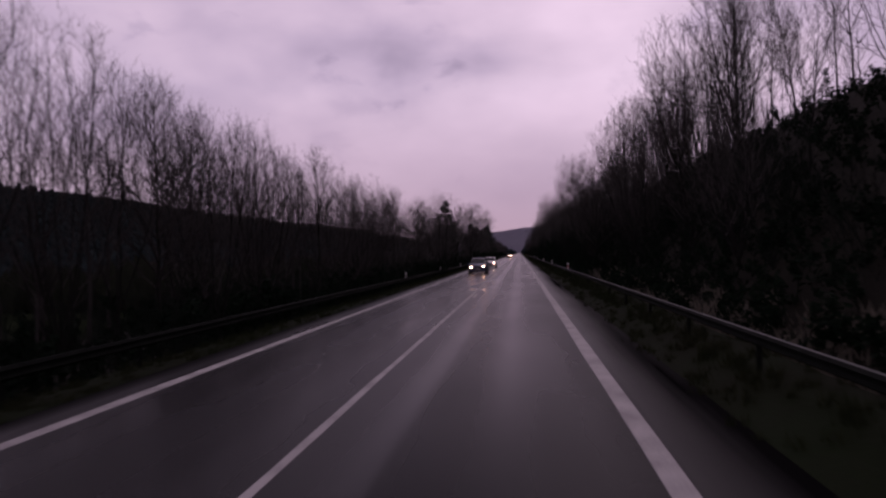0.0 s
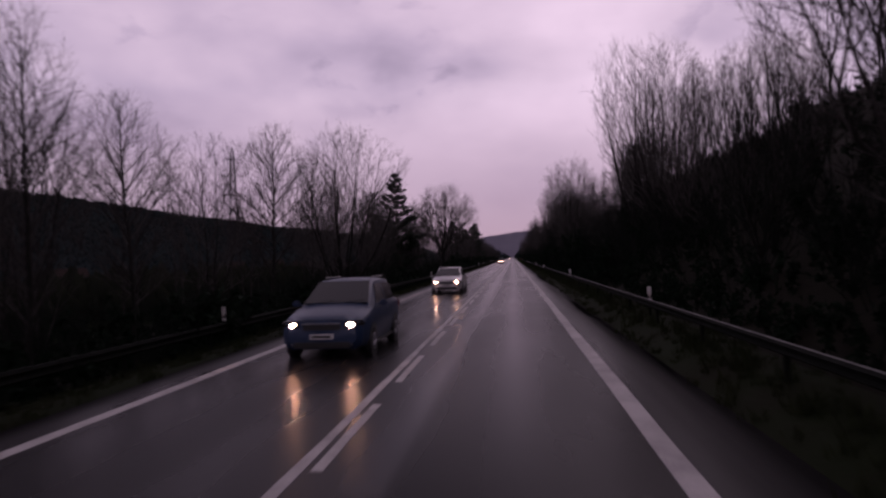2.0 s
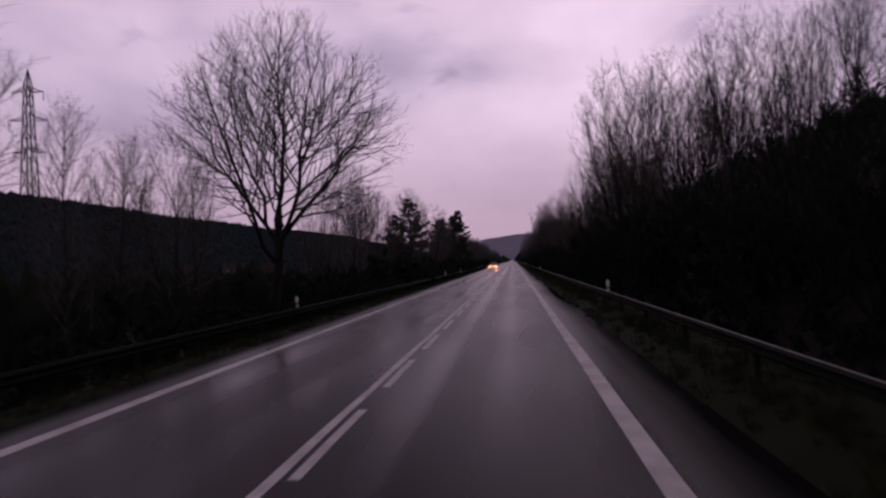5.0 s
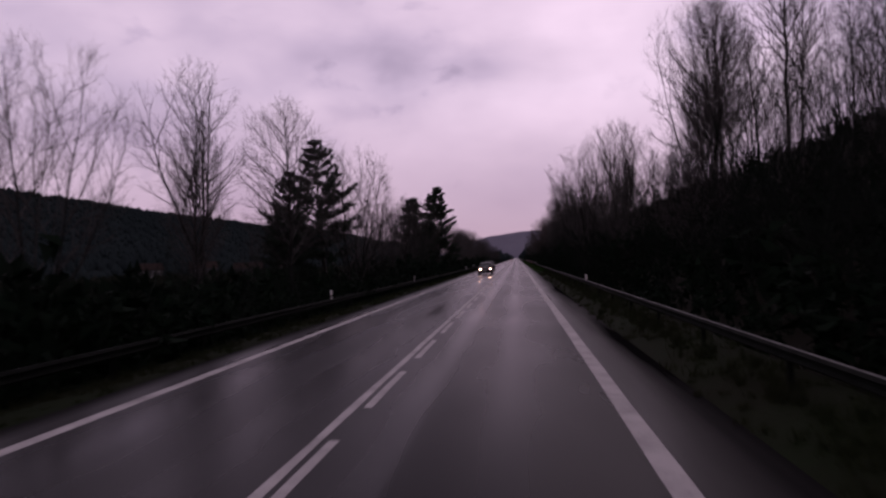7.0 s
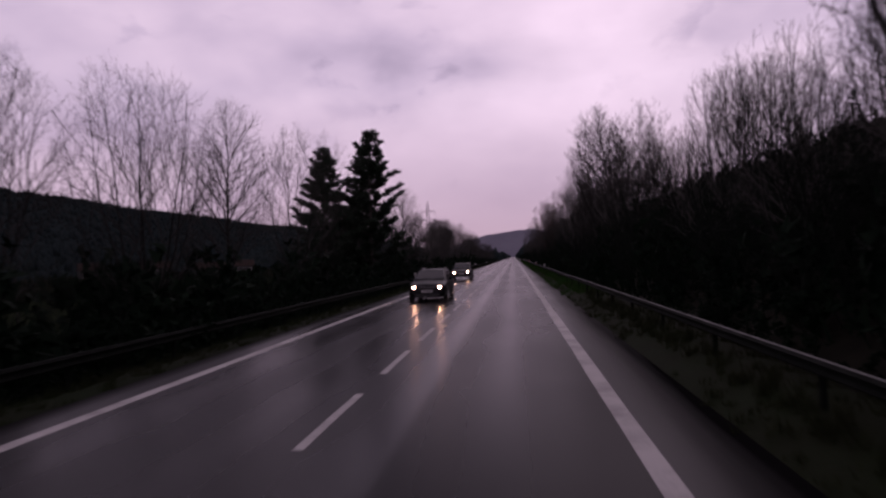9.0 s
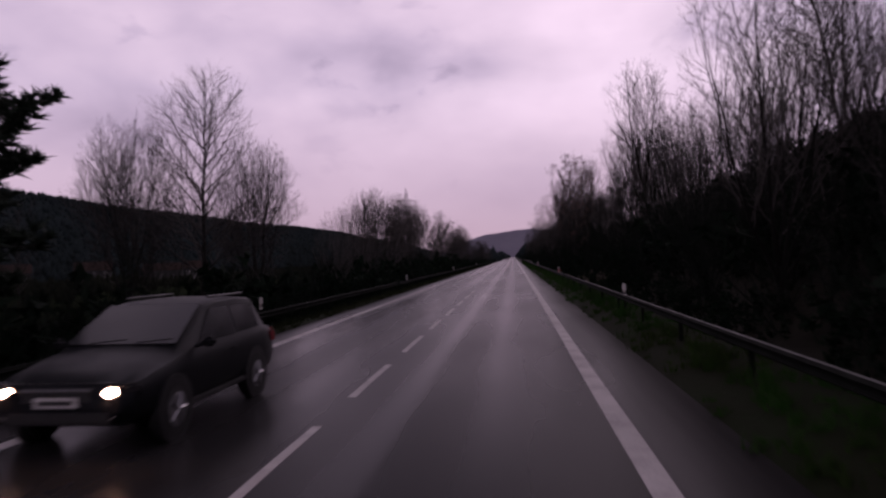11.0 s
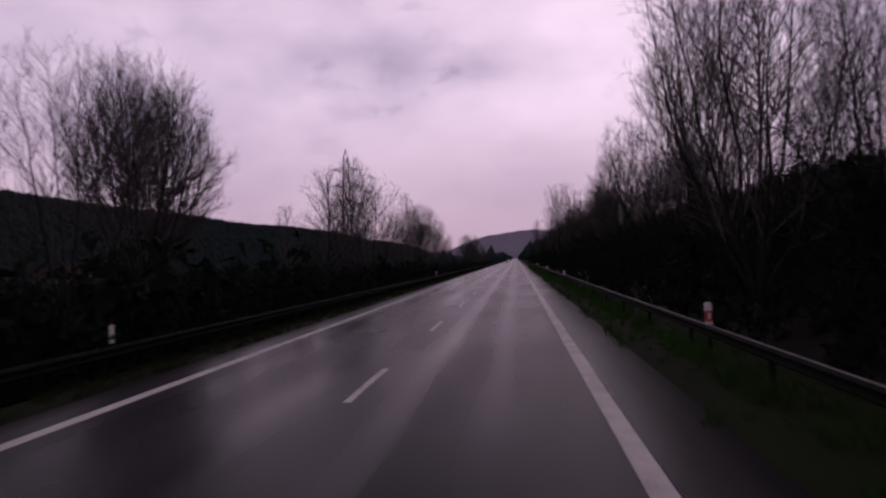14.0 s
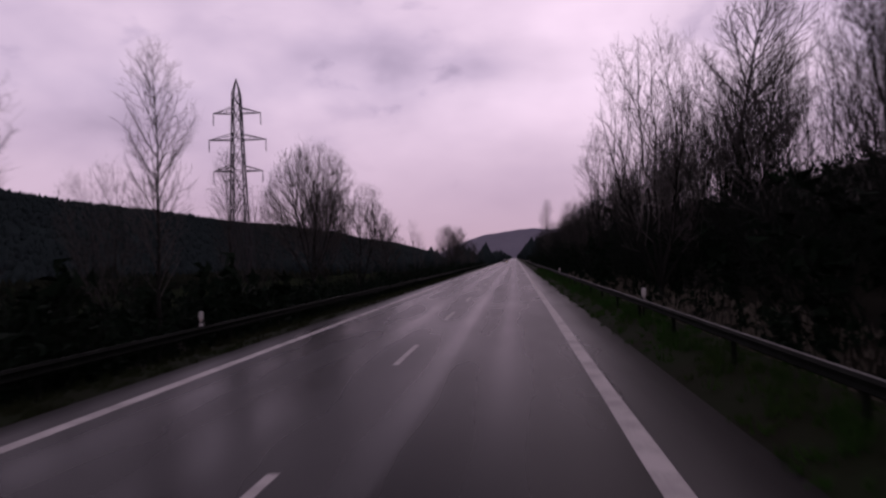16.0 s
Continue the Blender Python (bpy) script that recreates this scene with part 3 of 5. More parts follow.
def stand_of(group, shrink, trees):
    """Plants a stretch of single trees: kind, x, y, height of the top above the road, width."""
    for kind, x, y, top, wide in trees:
        plant(kind, x, y, top, wide * shrink if kind[:5] in ("round", "clump") else wide, group)


LEFT, RIGHT = "trees along the valley side", "trees on the cutting"
# the stretch from 76 m to 152 m
stand_of(LEFT, 0.85, [
    ("tall_b", -12, 76.6, 8.6, 1.0), ("round_b", -11, 80.9, 7.6, 1.1), ("tall_a", -11.0, 88.5, 9.8, 1.1), ("fan_a", -9.0, 95.8, 11.3, 1.2), ("tall_a", -12, 99.0, 10.0, 0.9), ("slim_a", -11.5, 104.0, 8.6, 1.0),
    ("slim_c", -13, 110.0, 8.8, 1.0), ("clump_a", -15, 112.0, 8.6, 1.0), ("tall_b", -11.2, 113.4, 8.2, 1.1), ("round_a", -11, 117.0, 8.8, 1.1), ("tall_a", -12, 120.5, 9.2, 1.1), ("round_b", -13.4, 127.0, 10.0, 1.0),
    ("slim_b", -11, 139.6, 8.2, 1.1), ("tall_c", -12, 141.3, 8.4, 1.0), ("tall_b", -10.9, 145.5, 9.8, 1.0), ("slim_a", -11.9, 152.2, 7.6, 0.9), ("slim_c", -15, 151.6, 7.2, 0.8), ("tall_b", -14, 158.5, 7.6, 0.8), ("slim_b", -13.6, 164.5, 7.0, 0.9),
])
# the stretch from 159 m to 324 m
stand_of(LEFT, 0.85, [
    ("round_a", -12, 159.5, 8.2, 0.9), ("oak", -9.8, 165.2, 14.8, 0.95), ("clump_b", -13, 184, 9.2, 1.0), ("clump_a", -12, 190.8, 10.0, 1.0), ("slim_a", -11, 198, 9.4, 1.0), ("round_b", -13, 205, 9.4, 1.0),
    ("slim_b", -13, 216, 8.5, 1.0), ("tall_a", -12.0, 226.8, 12.9, 1.05), ("twin", -20.9, 233.0, 17.2, 1.0), ("tall_b", -22.0, 233.6, 14.0, 0.75), ("fan_b", -11.2, 238.9, 11.6, 1.15), ("round_a", -11, 249.0, 7.6, 1.1),
    ("round_b", -12, 255.0, 8.2, 1.0), ("clump_a", -11.8, 262.7, 9.8, 1.2), ("tall_b", -12.5, 272, 10.4, 1.0), ("round_a", -12, 282.0, 11.2, 1.0), ("tall_a", -11.5, 321.1, 11.0, 1.1), ("dome", -16.8, 324.2, 9.8, 0.7), ("dome", -10.9, 326.2, 8.5, 0.75),
])
# the oak leans towards the road
kinds["oak"].matrix_basis = Matrix.Translation(kinds["oak"].location) @ pose(0, 0, 0, 0, 4.5, 0) @ kinds["oak"].matrix_basis.to_quaternion().to_matrix().to_4x4() @ Matrix.Diagonal((*kinds["oak"].scale, 1))
# the stretch from 326 m to 438 m
stand_of(LEFT, 0.85, [
    ("clump_a", -12, 345.3, 6.2, 0.9), ("clump_b", -11.4, 350.4, 6.8, 0.9), ("round_a", -11.5, 354.6, 8.5, 0.9), ("slim_a", -12, 357.0, 8.8, 1.0), ("tall_a", -11.4, 359.5, 9.4, 0.9),
    ("clump_a", -12, 362.2, 8.8, 1.0), ("tall_b", -11, 366.8, 9.4, 1.0), ("round_b", -12, 370.0, 9.0, 0.9), ("slim_b", -11, 380.0, 7.2, 0.9), ("clump_b", -13, 386, 7.4, 1.1), ("round_a", -11.6, 393.0, 9.2, 1.0),
    ("dome", -14.4, 401.9, 12.2, 0.85), ("dome", -16.2, 405.5, 12.4, 0.8), ("slim_b", -13, 417.6, 6.0, 0.9), ("slim_a", -11.5, 422.4, 9.3, 1.35), ("fan_a", -10.8, 432.8, 10.4, 1.15), ("tall_b", -13.7, 438.6, 12.6, 0.9),
])
# the stretch from 441 m to 570 m
stand_of(LEFT, 0.85, [
    ("clump_a", -15.2, 441.0, 9.0, 0.9), ("slim_c", -11, 441.2, 7.0, 1.0), ("slim_a", -9.8, 449.0, 9.8, 0.8), ("slim_c", -13.4, 463.2, 8.6, 0.7), ("clump_a", -15.5, 455.0, 6.8, 0.9), ("clump_b", -14, 469.0, 7.0, 0.9), ("dome", -12.3, 474.6, 11.0, 0.85), ("dome", -13.2, 481.0, 8.6, 0.75),
    ("round_b", -11.2, 485.2, 8.9, 1.2), ("tall_c", -11, 498.8, 8.2, 1.2), ("dome", -11, 570.8, 9.6, 1.1),
])
# the close row of slender trees before them
rng = random.Random(17)
y = 8.0
while y < 74:
    plant(rng.choice(["slim_a", "slim_b", "clump_b", "tall_a", "clump_a", "vase_b"]), rng.uniform(-15.0, -10.0), y, rng.uniform(7.8, 9.4) + (0.8 if y < 50 else 0), rng.uniform(0.75, 1.0), LEFT)
    y += rng.uniform(1.7, 2.9)
# the stretch from 45 m to 246 m
stand_of(RIGHT, 1.0, [
    ("fan_b", 9.9, 47.0, 12.4, 0.9), ("slim_a", 16.0, 44.0, 19.5, 0.8), ("slim_b", 18.0, 50.0, 20.5, 0.8), ("vase_a", 14.5, 39.0, 18.5, 0.9), ("vase_b", 13.5, 47.5, 18.0, 1.0), ("fan_b", 15.5, 61.5, 19.5, 0.8), ("tall_b", 14.5, 70.0, 17.5, 0.9), ("vase_a", 17.5, 79.0, 20.0, 0.8), ("thin_c", 15.0, 55.0, 18.0, 0.9), ("slim_a", 19.0, 60.0, 21.0, 0.8), ("vase_b", 17.0, 66.0, 19.0, 0.8), ("slim_b", 20.0, 72.0, 20.5, 0.9), ("fan_b", 11.0, 58.0, 13.2, 1.0), ("fan_a", 9.1, 64.0, 11.6, 1.0), ("fan_a", 10.5, 92.0, 14.5, 0.9), ("vase_b", 9.6, 95.5, 15.5, 0.8), ("slim_a", 12.5, 103.0, 14.5, 0.9),
    ("vase_b", 19.5, 118.0, 20.0, 0.8), ("slim_a", 20.5, 122.0, 21.5, 0.8), ("vase_a", 21.5, 127.0, 20.5, 0.7), ("fan_b", 8.6, 131.3, 12.4, 1.1), ("fan_a", 9.8, 140.5, 15.0, 1.0), ("vase_a", 19.5, 147.6, 18.9, 1.0),
    ("vase_a", 12.0, 162.0, 12.4, 1.0), ("fan_b", 11.0, 167.5, 12.6, 1.0), ("fan_a", 9.9, 177.2, 15.5, 0.9), ("vase_a", 11.4, 181.0, 15.2, 0.9), ("fan_b", 10.7, 242.1, 13.2, 1.1), ("fan_a", 8.6, 246.5, 12.4, 0.95),
])
# the stretch from 251 m to 454 m
stand_of(RIGHT, 1.0, [
    ("vase_b", 12.4, 251.0, 15.0, 1.0), ("vase_b", 20.0, 253.0, 20.0, 0.9), ("tall_c", 21.0, 256.0, 20.5, 0.8), ("fan_a", 11.0, 295.5, 13.0, 1.2), ("vase_b", 9.5, 299.0, 13.8, 1.1), ("vase_a", 13.5, 300.0, 15.5, 1.1),
    ("tall_c", 12.0, 304.5, 16.0, 1.0), ("fan_b", 9.0, 310.0, 10.0, 1.0), ("twin", 11.5, 340.0, 15.5, 0.9), ("fan_b", 12.5, 346.0, 16.0, 0.65), ("leafy", 7.9, 355.1, 11.4, 0.6), ("vase_a", 16.0, 372.0, 17.5, 1.0),
    ("vase_b", 18.0, 384.0, 18.5, 0.9), ("fan_b", 8.2, 390.0, 10.8, 1.0), ("vase_b", 10.9, 406.5, 14.6, 1.0), ("fan_a", 14.2, 415.6, 19.6, 0.8), ("vase_a", 14.5, 446.8, 17.0, 1.0), ("fan_b", 8.0, 454.7, 11.0, 1.0),
])
# the stretch from 464 m to 535 m
stand_of(RIGHT, 1.0, [
    ("tall_c", 13.6, 464.2, 16.0, 1.1), ("vase_b", 9.5, 485.0, 13.0, 0.8), ("slim_a", 7.4, 535.0, 11.0, 0.8),
])
# tall trees filling the crest of the cutting
stand_of(RIGHT, 0.8, [
    ("tall_b", 15.0, 131.0, 14.5, 0.8), ("fan_b", 19.0, 146.0, 17.6, 0.9), ("round_a", 12.0, 221.0, 15.0, 0.9), ("slim_a", 16.5, 222.0, 20.0, 0.9),
    ("tall_a", 14.0, 226.0, 18.0, 0.8), ("tall_b", 15.5, 230.0, 19.0, 0.8), ("tall_a", 16.0, 412.0, 19.0, 0.9), ("round_a", 13.0, 421.0, 16.0, 0.9),
])
# the wood between them: domed trees on the slope, taller ones along its crest
for y0, y1, step, x0, x1, h0, h1, wide, some in [
    (24, 560, 9.0, 9.2, 11.5, 5.0, 7.5, 1.05, ["fan_a", "fan_b", "vase_a"]),
    (30, 560, 11.0, 12.5, 15.5, 6.0, 8.5, 0.85, ["fan_b", "vase_b", "fan_a", "thin_b"]),
    (26, 256, 8.5, 17.5, 22.5, 8.0, 11.0, 0.80, ["vase_a", "vase_b", "slim_a", "tall_c", "thin_a"]),
    (284, 540, 11.0, 17.5, 22.5, 8.0, 11.0, 0.85, ["vase_b", "slim_a", "tall_c", "thin_a"]),
]:
    y = y0
    while y < y1:
        x = rng.uniform(x0, x1)
        plant(rng.choice(some), x, y, land(x, y) + rng.uniform(h0, h1), wide * rng.uniform(0.85, 1.15), RIGHT)
        y += step * rng.uniform(0.6, 1.4)


def wood_edge(name, label, protos, spots, seed, mat=TWIG):
    """A wood in the background: many thin trees joined into one object; spots: rows of x, y, height."""
    r = np.random.RandomState(seed)
    vs, fs, base = [], [], 0
    for x, y, h in spots:
        v, f = protos[r.randint(len(protos))]
        a, s = r.uniform(0, 6.2832), h / 10.0
        c, d = math.cos(a), math.sin(a)
        vs.append(v @ np.array([[c, d, 0], [-d, c, 0], [0, 0, 1]]) * np.array([s * 0.95, s * 0.95, s]) + (x, y, land(x, y) - 0.1))
        fs.append(f + base)
        base += len(v)
    return tagged(new(name, mesh_of(name, np.concatenate(vs), np.concatenate(fs), mat)), label, "woodland", kind="stuff")


def as_triangles(verts, faces):
    tri = []
    for f in faces:
        tri += [f] if len(f) == 3 else [(f[0], f[1], f[2]), (f[0], f[2], f[3])]
    return np.array(verts), np.array(tri)


BACK = dict(low=0.28, dens=22, sub=6, twigs=2, thick=0.10)
back_trees = []
for seed in range(201, 206):
    wood, limbs, crown = grow(seed, height=10, **{**BACK, "wide": 0.34 + 0.05 * (seed % 4), "lean": 0.04 + 0.03 * (seed % 3)})
    back_trees.append(as_triangles(*one_mesh([wood, *limbs, crown])))
for a, b in ((10, 190), (190, 370), (370, 620)):
    spots = []
    for _ in range(int((b - a) * 0.13)):
        spots.append((21 + 13 * rng.random(), rng.uniform(a, b), rng.uniform(8.0, 11.0)))
    wood_edge("background_wood", "crowded leafless trees along the top of the cutting", back_trees, spots, a)
spots = [(rng.uniform(9, 20), rng.uniform(470, 640), rng.uniform(8, 11.5)) for _ in range(60)] + [(rng.uniform(-18, -9.0), rng.uniform(500, 700), rng.uniform(7, 10)) for _ in range(44)]
wood_edge("background_wood", "leafless trees closing in on the road ahead", back_trees, spots, 77)
spots = [(rng.uniform(-18, -10.5), rng.uniform(8, 76), rng.uniform(8.0, 10.0)) for _ in range(24)] + [(rng.uniform(-19, -12), rng.uniform(74, 132), rng.uniform(7.5, 9.5)) for _ in range(22)]
spots += [(rng.uniform(-26, -14), 140 + 350 * i / 40 + rng.uniform(-5, 5), rng.uniform(6.5, 9.0)) for i in range(40)]
wood_edge("background_wood", "thin leafless trees crowded along the valley side", back_trees, spots, 78)


COPPICE = dict(stems=10, fork=0.03, wide=0.80, low=0.05, egg=0.10, dens=6, sub=4, twigs=0, thick=0.08)
coppice = []
for seed in range(221, 225):
    wood, limbs, crown = grow(seed, height=10, **COPPICE)
    coppice.append(as_triangles(*one_mesh([wood, *limbs, crown])))
for a, b in ((20, 200), (200, 380), (380, 660)):
    spots, n = [], int((b - a) * 0.56)
    for i in range(n):
        y = a + (b - a) * (i + rng.random()) / n
        x, tall = rng.choice(((rng.uniform(8.6, 10.5), 6.2), (rng.uniform(10.0, 14.0), 6.8), (rng.uniform(12.0, 19.0), 7.0)))
        spots.append((x, y, tall * rng.uniform(0.75, 1.25)))
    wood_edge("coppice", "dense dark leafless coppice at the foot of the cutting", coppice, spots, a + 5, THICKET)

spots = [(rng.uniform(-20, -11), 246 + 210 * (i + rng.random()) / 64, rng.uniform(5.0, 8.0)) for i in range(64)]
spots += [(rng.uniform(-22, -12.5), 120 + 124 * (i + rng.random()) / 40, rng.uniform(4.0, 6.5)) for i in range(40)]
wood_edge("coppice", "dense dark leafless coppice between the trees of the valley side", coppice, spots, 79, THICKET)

# ---- conifers ----
def tuft(rng, verts, faces, c, size, needles, way=None):
    """A brush of needle sprays round a point, swept along a way."""
    for _ in range(needles):
        d = any_way(rng)
        d.z = d.z * 0.6 + 0.2
        if way:
            d = (d + way * 0.6).normalized()
        tip = c + d * size * rng.uniform(0.6, 1.1)
        s = d.cross(any_way(rng)).normalized() * size * 0.11
        t = d.cross(s).normalized() * size * 0.11
        k = len(verts)
        verts += [tuple(c + s), tuple(c - s * 0.5 + t), tuple(c - s * 0.5 - t), tuple(tip)]
        faces += [(k, k + 1, k + 3), (k + 1, k + 2, k + 3), (k + 2, k, k + 3)]


def pine(name, label, seed, height, low, reach, whorls, each, needles=12, droop=0.0, taper=0.55, size=0.20, shoots=9):
    """A conifer: trunk, whorls of uneven limbs, side shoots on their outer parts, and brushes of needles along the shoots."""
    rng = random.Random(seed)
    wood, green = ([], []), ([], [])
    trunk = bend(rng, Vector((0, 0, -0.4)), Vector((rng.uniform(-0.015, 0.015), rng.uniform(-0.015, 0.015), 1)), height * 0.97 + 0.4, 10, 0.10, 0.03)
    tube(*wood, trunk, [0.015 * height * (1 - 0.95 * k / 10) for k in range(11)], 8)
    for w in range(whorls):
        f = min(0.97, low + (1.0 - low) * ((w + 0.4 + rng.uniform(-0.25, 0.25)) / whorls) ** 0.92)
        g = max(0.0, (f - low) / (1 - low))
        for s in range(each):
            p, d = along(trunk, max(0.05, f))
            turn = 6.2832 * (s + rng.uniform(-0.35, 0.35)) / each + w * 1.3
            length = max(0.25, reach * (1 - g) ** taper * (0.7 + 0.3 * min(1, g * 5)) * rng.choice((0.5, 0.7, 0.85, 1.0, 1.2)))
            way = Vector((math.cos(turn), math.sin(turn), rng.uniform(0.0, 0.3) - droop * (1 - g) + 0.6 * g * g))
            limb = bend(rng, p, way, length, 4, 0.05 + droop * 0.2, 0.08)
            tube(*wood, limb, [0.012 + 0.012 * length, 0.010 + 0.008 * length, 0.012, 0.008, 0], 4)
            n = max(3, round(shoots * length / reach))
            for c in range(n):
                f2 = 0.30 + 0.70 * (c + rng.random()) / n
                q, e = along(limb, min(1.0, f2))
                side = Vector((-e.y, e.x, 0)) * rng.choice((-1, 1))
                v = (e * 0.8 + side * rng.uniform(0.1, 1.1) + Vector((0, 0, rng.uniform(-0.15, 0.65)))).normalized()
                much = (0.22 + 0.30 * length * (1.15 - f2)) * rng.uniform(0.7, 1.2)
                tube(*wood, [q, q + v * much], [0.008, 0], 3)
                for k in range(max(2, round(much / (size * 0.85)))):
                    tuft(rng, *green, q + v * much * (k + 0.6) / max(2, round(much / (size * 0.85))), size * rng.uniform(0.8, 1.3), needles, v)
    tuft(rng, *green, trunk[-1], size * 1.2, needles, Vector((0, 0, 1)))
    k = height / max(v[2] for v in green[0])
    for some in (wood, green):
        some[0][:] = [(x * k, y * k, z * k) for x, y, z in some[0]]
    ob = thing(name, label, "tree")
    joined("trunk", mesh_of("trunk", *wood, PINE_BARK, True), ob)
    joined("crown", mesh_of("crown", *green, NEEDLES), ob)
    return ob


kinds["pine_a"] = pine("pine_tree", "dark green pine with tiered uneven branches", 71, 10, 0.20, 2.6, 16, 6, 10, taper=0.70, size=0.25, shoots=21)
kinds["pine_b"] = pine("pine_tree", "dark green pine with a dense broad crown", 72, 10, 0.16, 2.6, 17, 6, 10, taper=0.60, size=0.26, shoots=22)
kinds["pine_c"] = pine("pine_tree", "dark green pine with open lower branches", 73, 10, 0.30, 3.0, 14, 6, 10, droop=0.08, taper=0.72, size=0.24, shoots=20)
kinds["spruce_a"] = pine("young_spruce", "young dark spruce among undergrowth", 74, 10, 0.04, 3.0, 11, 5, 7, droop=0.25, taper=0.9, size=0.5, shoots=7)
for kind, x, y, top, wide, g in [
    ("pine_a", -12.0, 136.5, 12.7, 0.95, LEFT), ("pine_b", -13.6, 131.0, 7.2, 1.25, LEFT), ("pine_b", -11.6, 124.6, 4.0, 1.0, LEFT), ("pine_b", -13, 139.5, 6.4, 0.9, LEFT),
    ("pine_c", -14.1, 241.4, 12.2, 1.05, LEFT), ("pine_c", -16.6, 238.9, 9.4, 0.9, LEFT), ("pine_b", -16.0, 237.0, 6.0, 1.3, LEFT),
    ("pine_b", -11.6, 303.5, 14.8, 0.98, LEFT), ("pine_a", -13.6, 309.0, 13.6, 1.0, LEFT), ("pine_b", -15.4, 300.5, 12.6, 0.95, LEFT), ("pine_a", -16.6, 305.5, 12.8, 1.0, LEFT),
]:
    plant(kind, x, y, top, wide, g)
for i in range(44):
    y = 12 + i * 12 + rng.uniform(-5, 5)
    x = rng.uniform(20.5, 25)
    plant("spruce_a", x, y, land(x, y) + rng.uniform(1.4, 2.6), rng.uniform(0.7, 1.1), "young spruces on the cutting")


# ---- undergrowth: bushes, brambles and grass as joined stuff ----
def bush(seed, stems, height, twigs, leaf, fine=1.0):
    """A bush of arching stems with twigs and small dark leaves, about one metre in size before scaling."""
    rng = random.Random(seed)
    verts, faces = [], []
    for _ in range(stems):
        a = rng.uniform(0, 6.2832)
        st = bend(rng, Vector((0.25 * math.cos(a), 0.25 * math.sin(a), -0.1)), Vector((0.5 * math.cos(a), 0.5 * math.sin(a), 1)), height * rng.uniform(0.6, 1.1), 4, -0.02, 0.18)
        tube(verts, faces, st, [0.014 * fine, 0.012 * fine, 0.009 * fine, 0.006 * fine, 0], 3)
        for _ in range(twigs):
            p, d = along(st, rng.uniform(0.2, 1.0))
            tw = [p, p + side_way(rng, d, rng.uniform(20, 55)) * height * rng.uniform(0.12, 0.35) * (0.5 + 0.5 * fine)]
            tube(verts, faces, tw, [0.007 * fine, 0], 3)
            for _ in range(leaf):
                c = tw[0].lerp(tw[1], rng.random()) + any_way(rng) * 0.05
                s, t = any_way(rng) * 0.085, any_way(rng) * 0.075
                k = len(verts)
                verts += [tuple(c - s), tuple(c + t), tuple(c + s)]
                faces.append((k, k + 1, k + 2))
    tri = []
    for f in faces:
        tri += [f] if len(f) == 3 else [(f[0], f[1], f[2]), (f[0], f[2], f[3])]
    return np.array(verts), np.array(tri)


def scatter(name, label, category, mat, protos, spots, seed):
    """Many copies of small plants joined into one object; spots: rows of x, y, z, size."""
    r = np.random.RandomState(seed)
    vs, fs, base = [], [], 0
    for x, y, z, s in spots:
        v, f = protos[r.randint(len(protos))]
        a = r.uniform(0, 6.2832)
        c, d = math.cos(a), math.sin(a)
        w = v @ np.array([[c, d, 0], [-d, c, 0], [0, 0, 1]]) * np.array([s, s, s * r.uniform(0.75, 1.25)]) + (x, y, z)
        vs.append(w)
        fs.append(f + base)
        base += len(v)
    return tagged(new(name, mesh_of(name, np.concatenate(vs), np.concatenate(fs), mat)), label, category, kind="stuff")


leafy_bushes = [bush(81 + i, 5, 1.0, 7, 7) for i in range(4)]
twig_bushes = [bush(91 + i, 8, 1.0, 15, 0, 0.5) for i in range(4)]
for a, b in ((0, 110), (110, 220), (220, 330), (330, 440), (440, 620)):
    n = int((b - a) * (6.0 if b < 600 else 3.0))
    rows = []
    for i in range(n):
        x, y = 7.5 + 16.3 * (i * 0.618034 % 1) ** 1.2 + rng.uniform(-0.3, 0.3), a + (b - a) * (i + rng.random()) / n
        rows.append((x, y, land(x, y) - 0.15, rng.uniform(0.8, 1.6)))
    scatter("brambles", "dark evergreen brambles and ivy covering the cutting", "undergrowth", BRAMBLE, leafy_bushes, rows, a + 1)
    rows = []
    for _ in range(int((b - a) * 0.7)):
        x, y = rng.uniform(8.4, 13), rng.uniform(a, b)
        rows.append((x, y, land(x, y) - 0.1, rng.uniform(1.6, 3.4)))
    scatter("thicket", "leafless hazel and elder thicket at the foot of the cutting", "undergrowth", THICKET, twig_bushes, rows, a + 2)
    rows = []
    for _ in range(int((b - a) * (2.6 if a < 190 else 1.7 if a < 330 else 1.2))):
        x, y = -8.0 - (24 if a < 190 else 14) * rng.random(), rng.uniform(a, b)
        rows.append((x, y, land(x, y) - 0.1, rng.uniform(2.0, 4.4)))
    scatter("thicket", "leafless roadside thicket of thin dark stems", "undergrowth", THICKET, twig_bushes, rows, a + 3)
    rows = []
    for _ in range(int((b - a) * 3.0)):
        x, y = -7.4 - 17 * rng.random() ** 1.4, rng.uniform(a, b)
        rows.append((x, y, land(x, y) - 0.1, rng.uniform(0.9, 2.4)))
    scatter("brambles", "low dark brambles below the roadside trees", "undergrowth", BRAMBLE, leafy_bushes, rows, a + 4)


# an evergreen hedge between the trees of the valley side
rows = []
for i in range(330):
    y = 176 + 290 * (i + rng.random()) / 330
    x = rng.uniform(-19, -9.5)
    rows.append((x, y, land(x, y) - 0.2, rng.uniform(2.6, 4.6)))
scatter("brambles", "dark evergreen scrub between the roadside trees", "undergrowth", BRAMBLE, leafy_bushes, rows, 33)
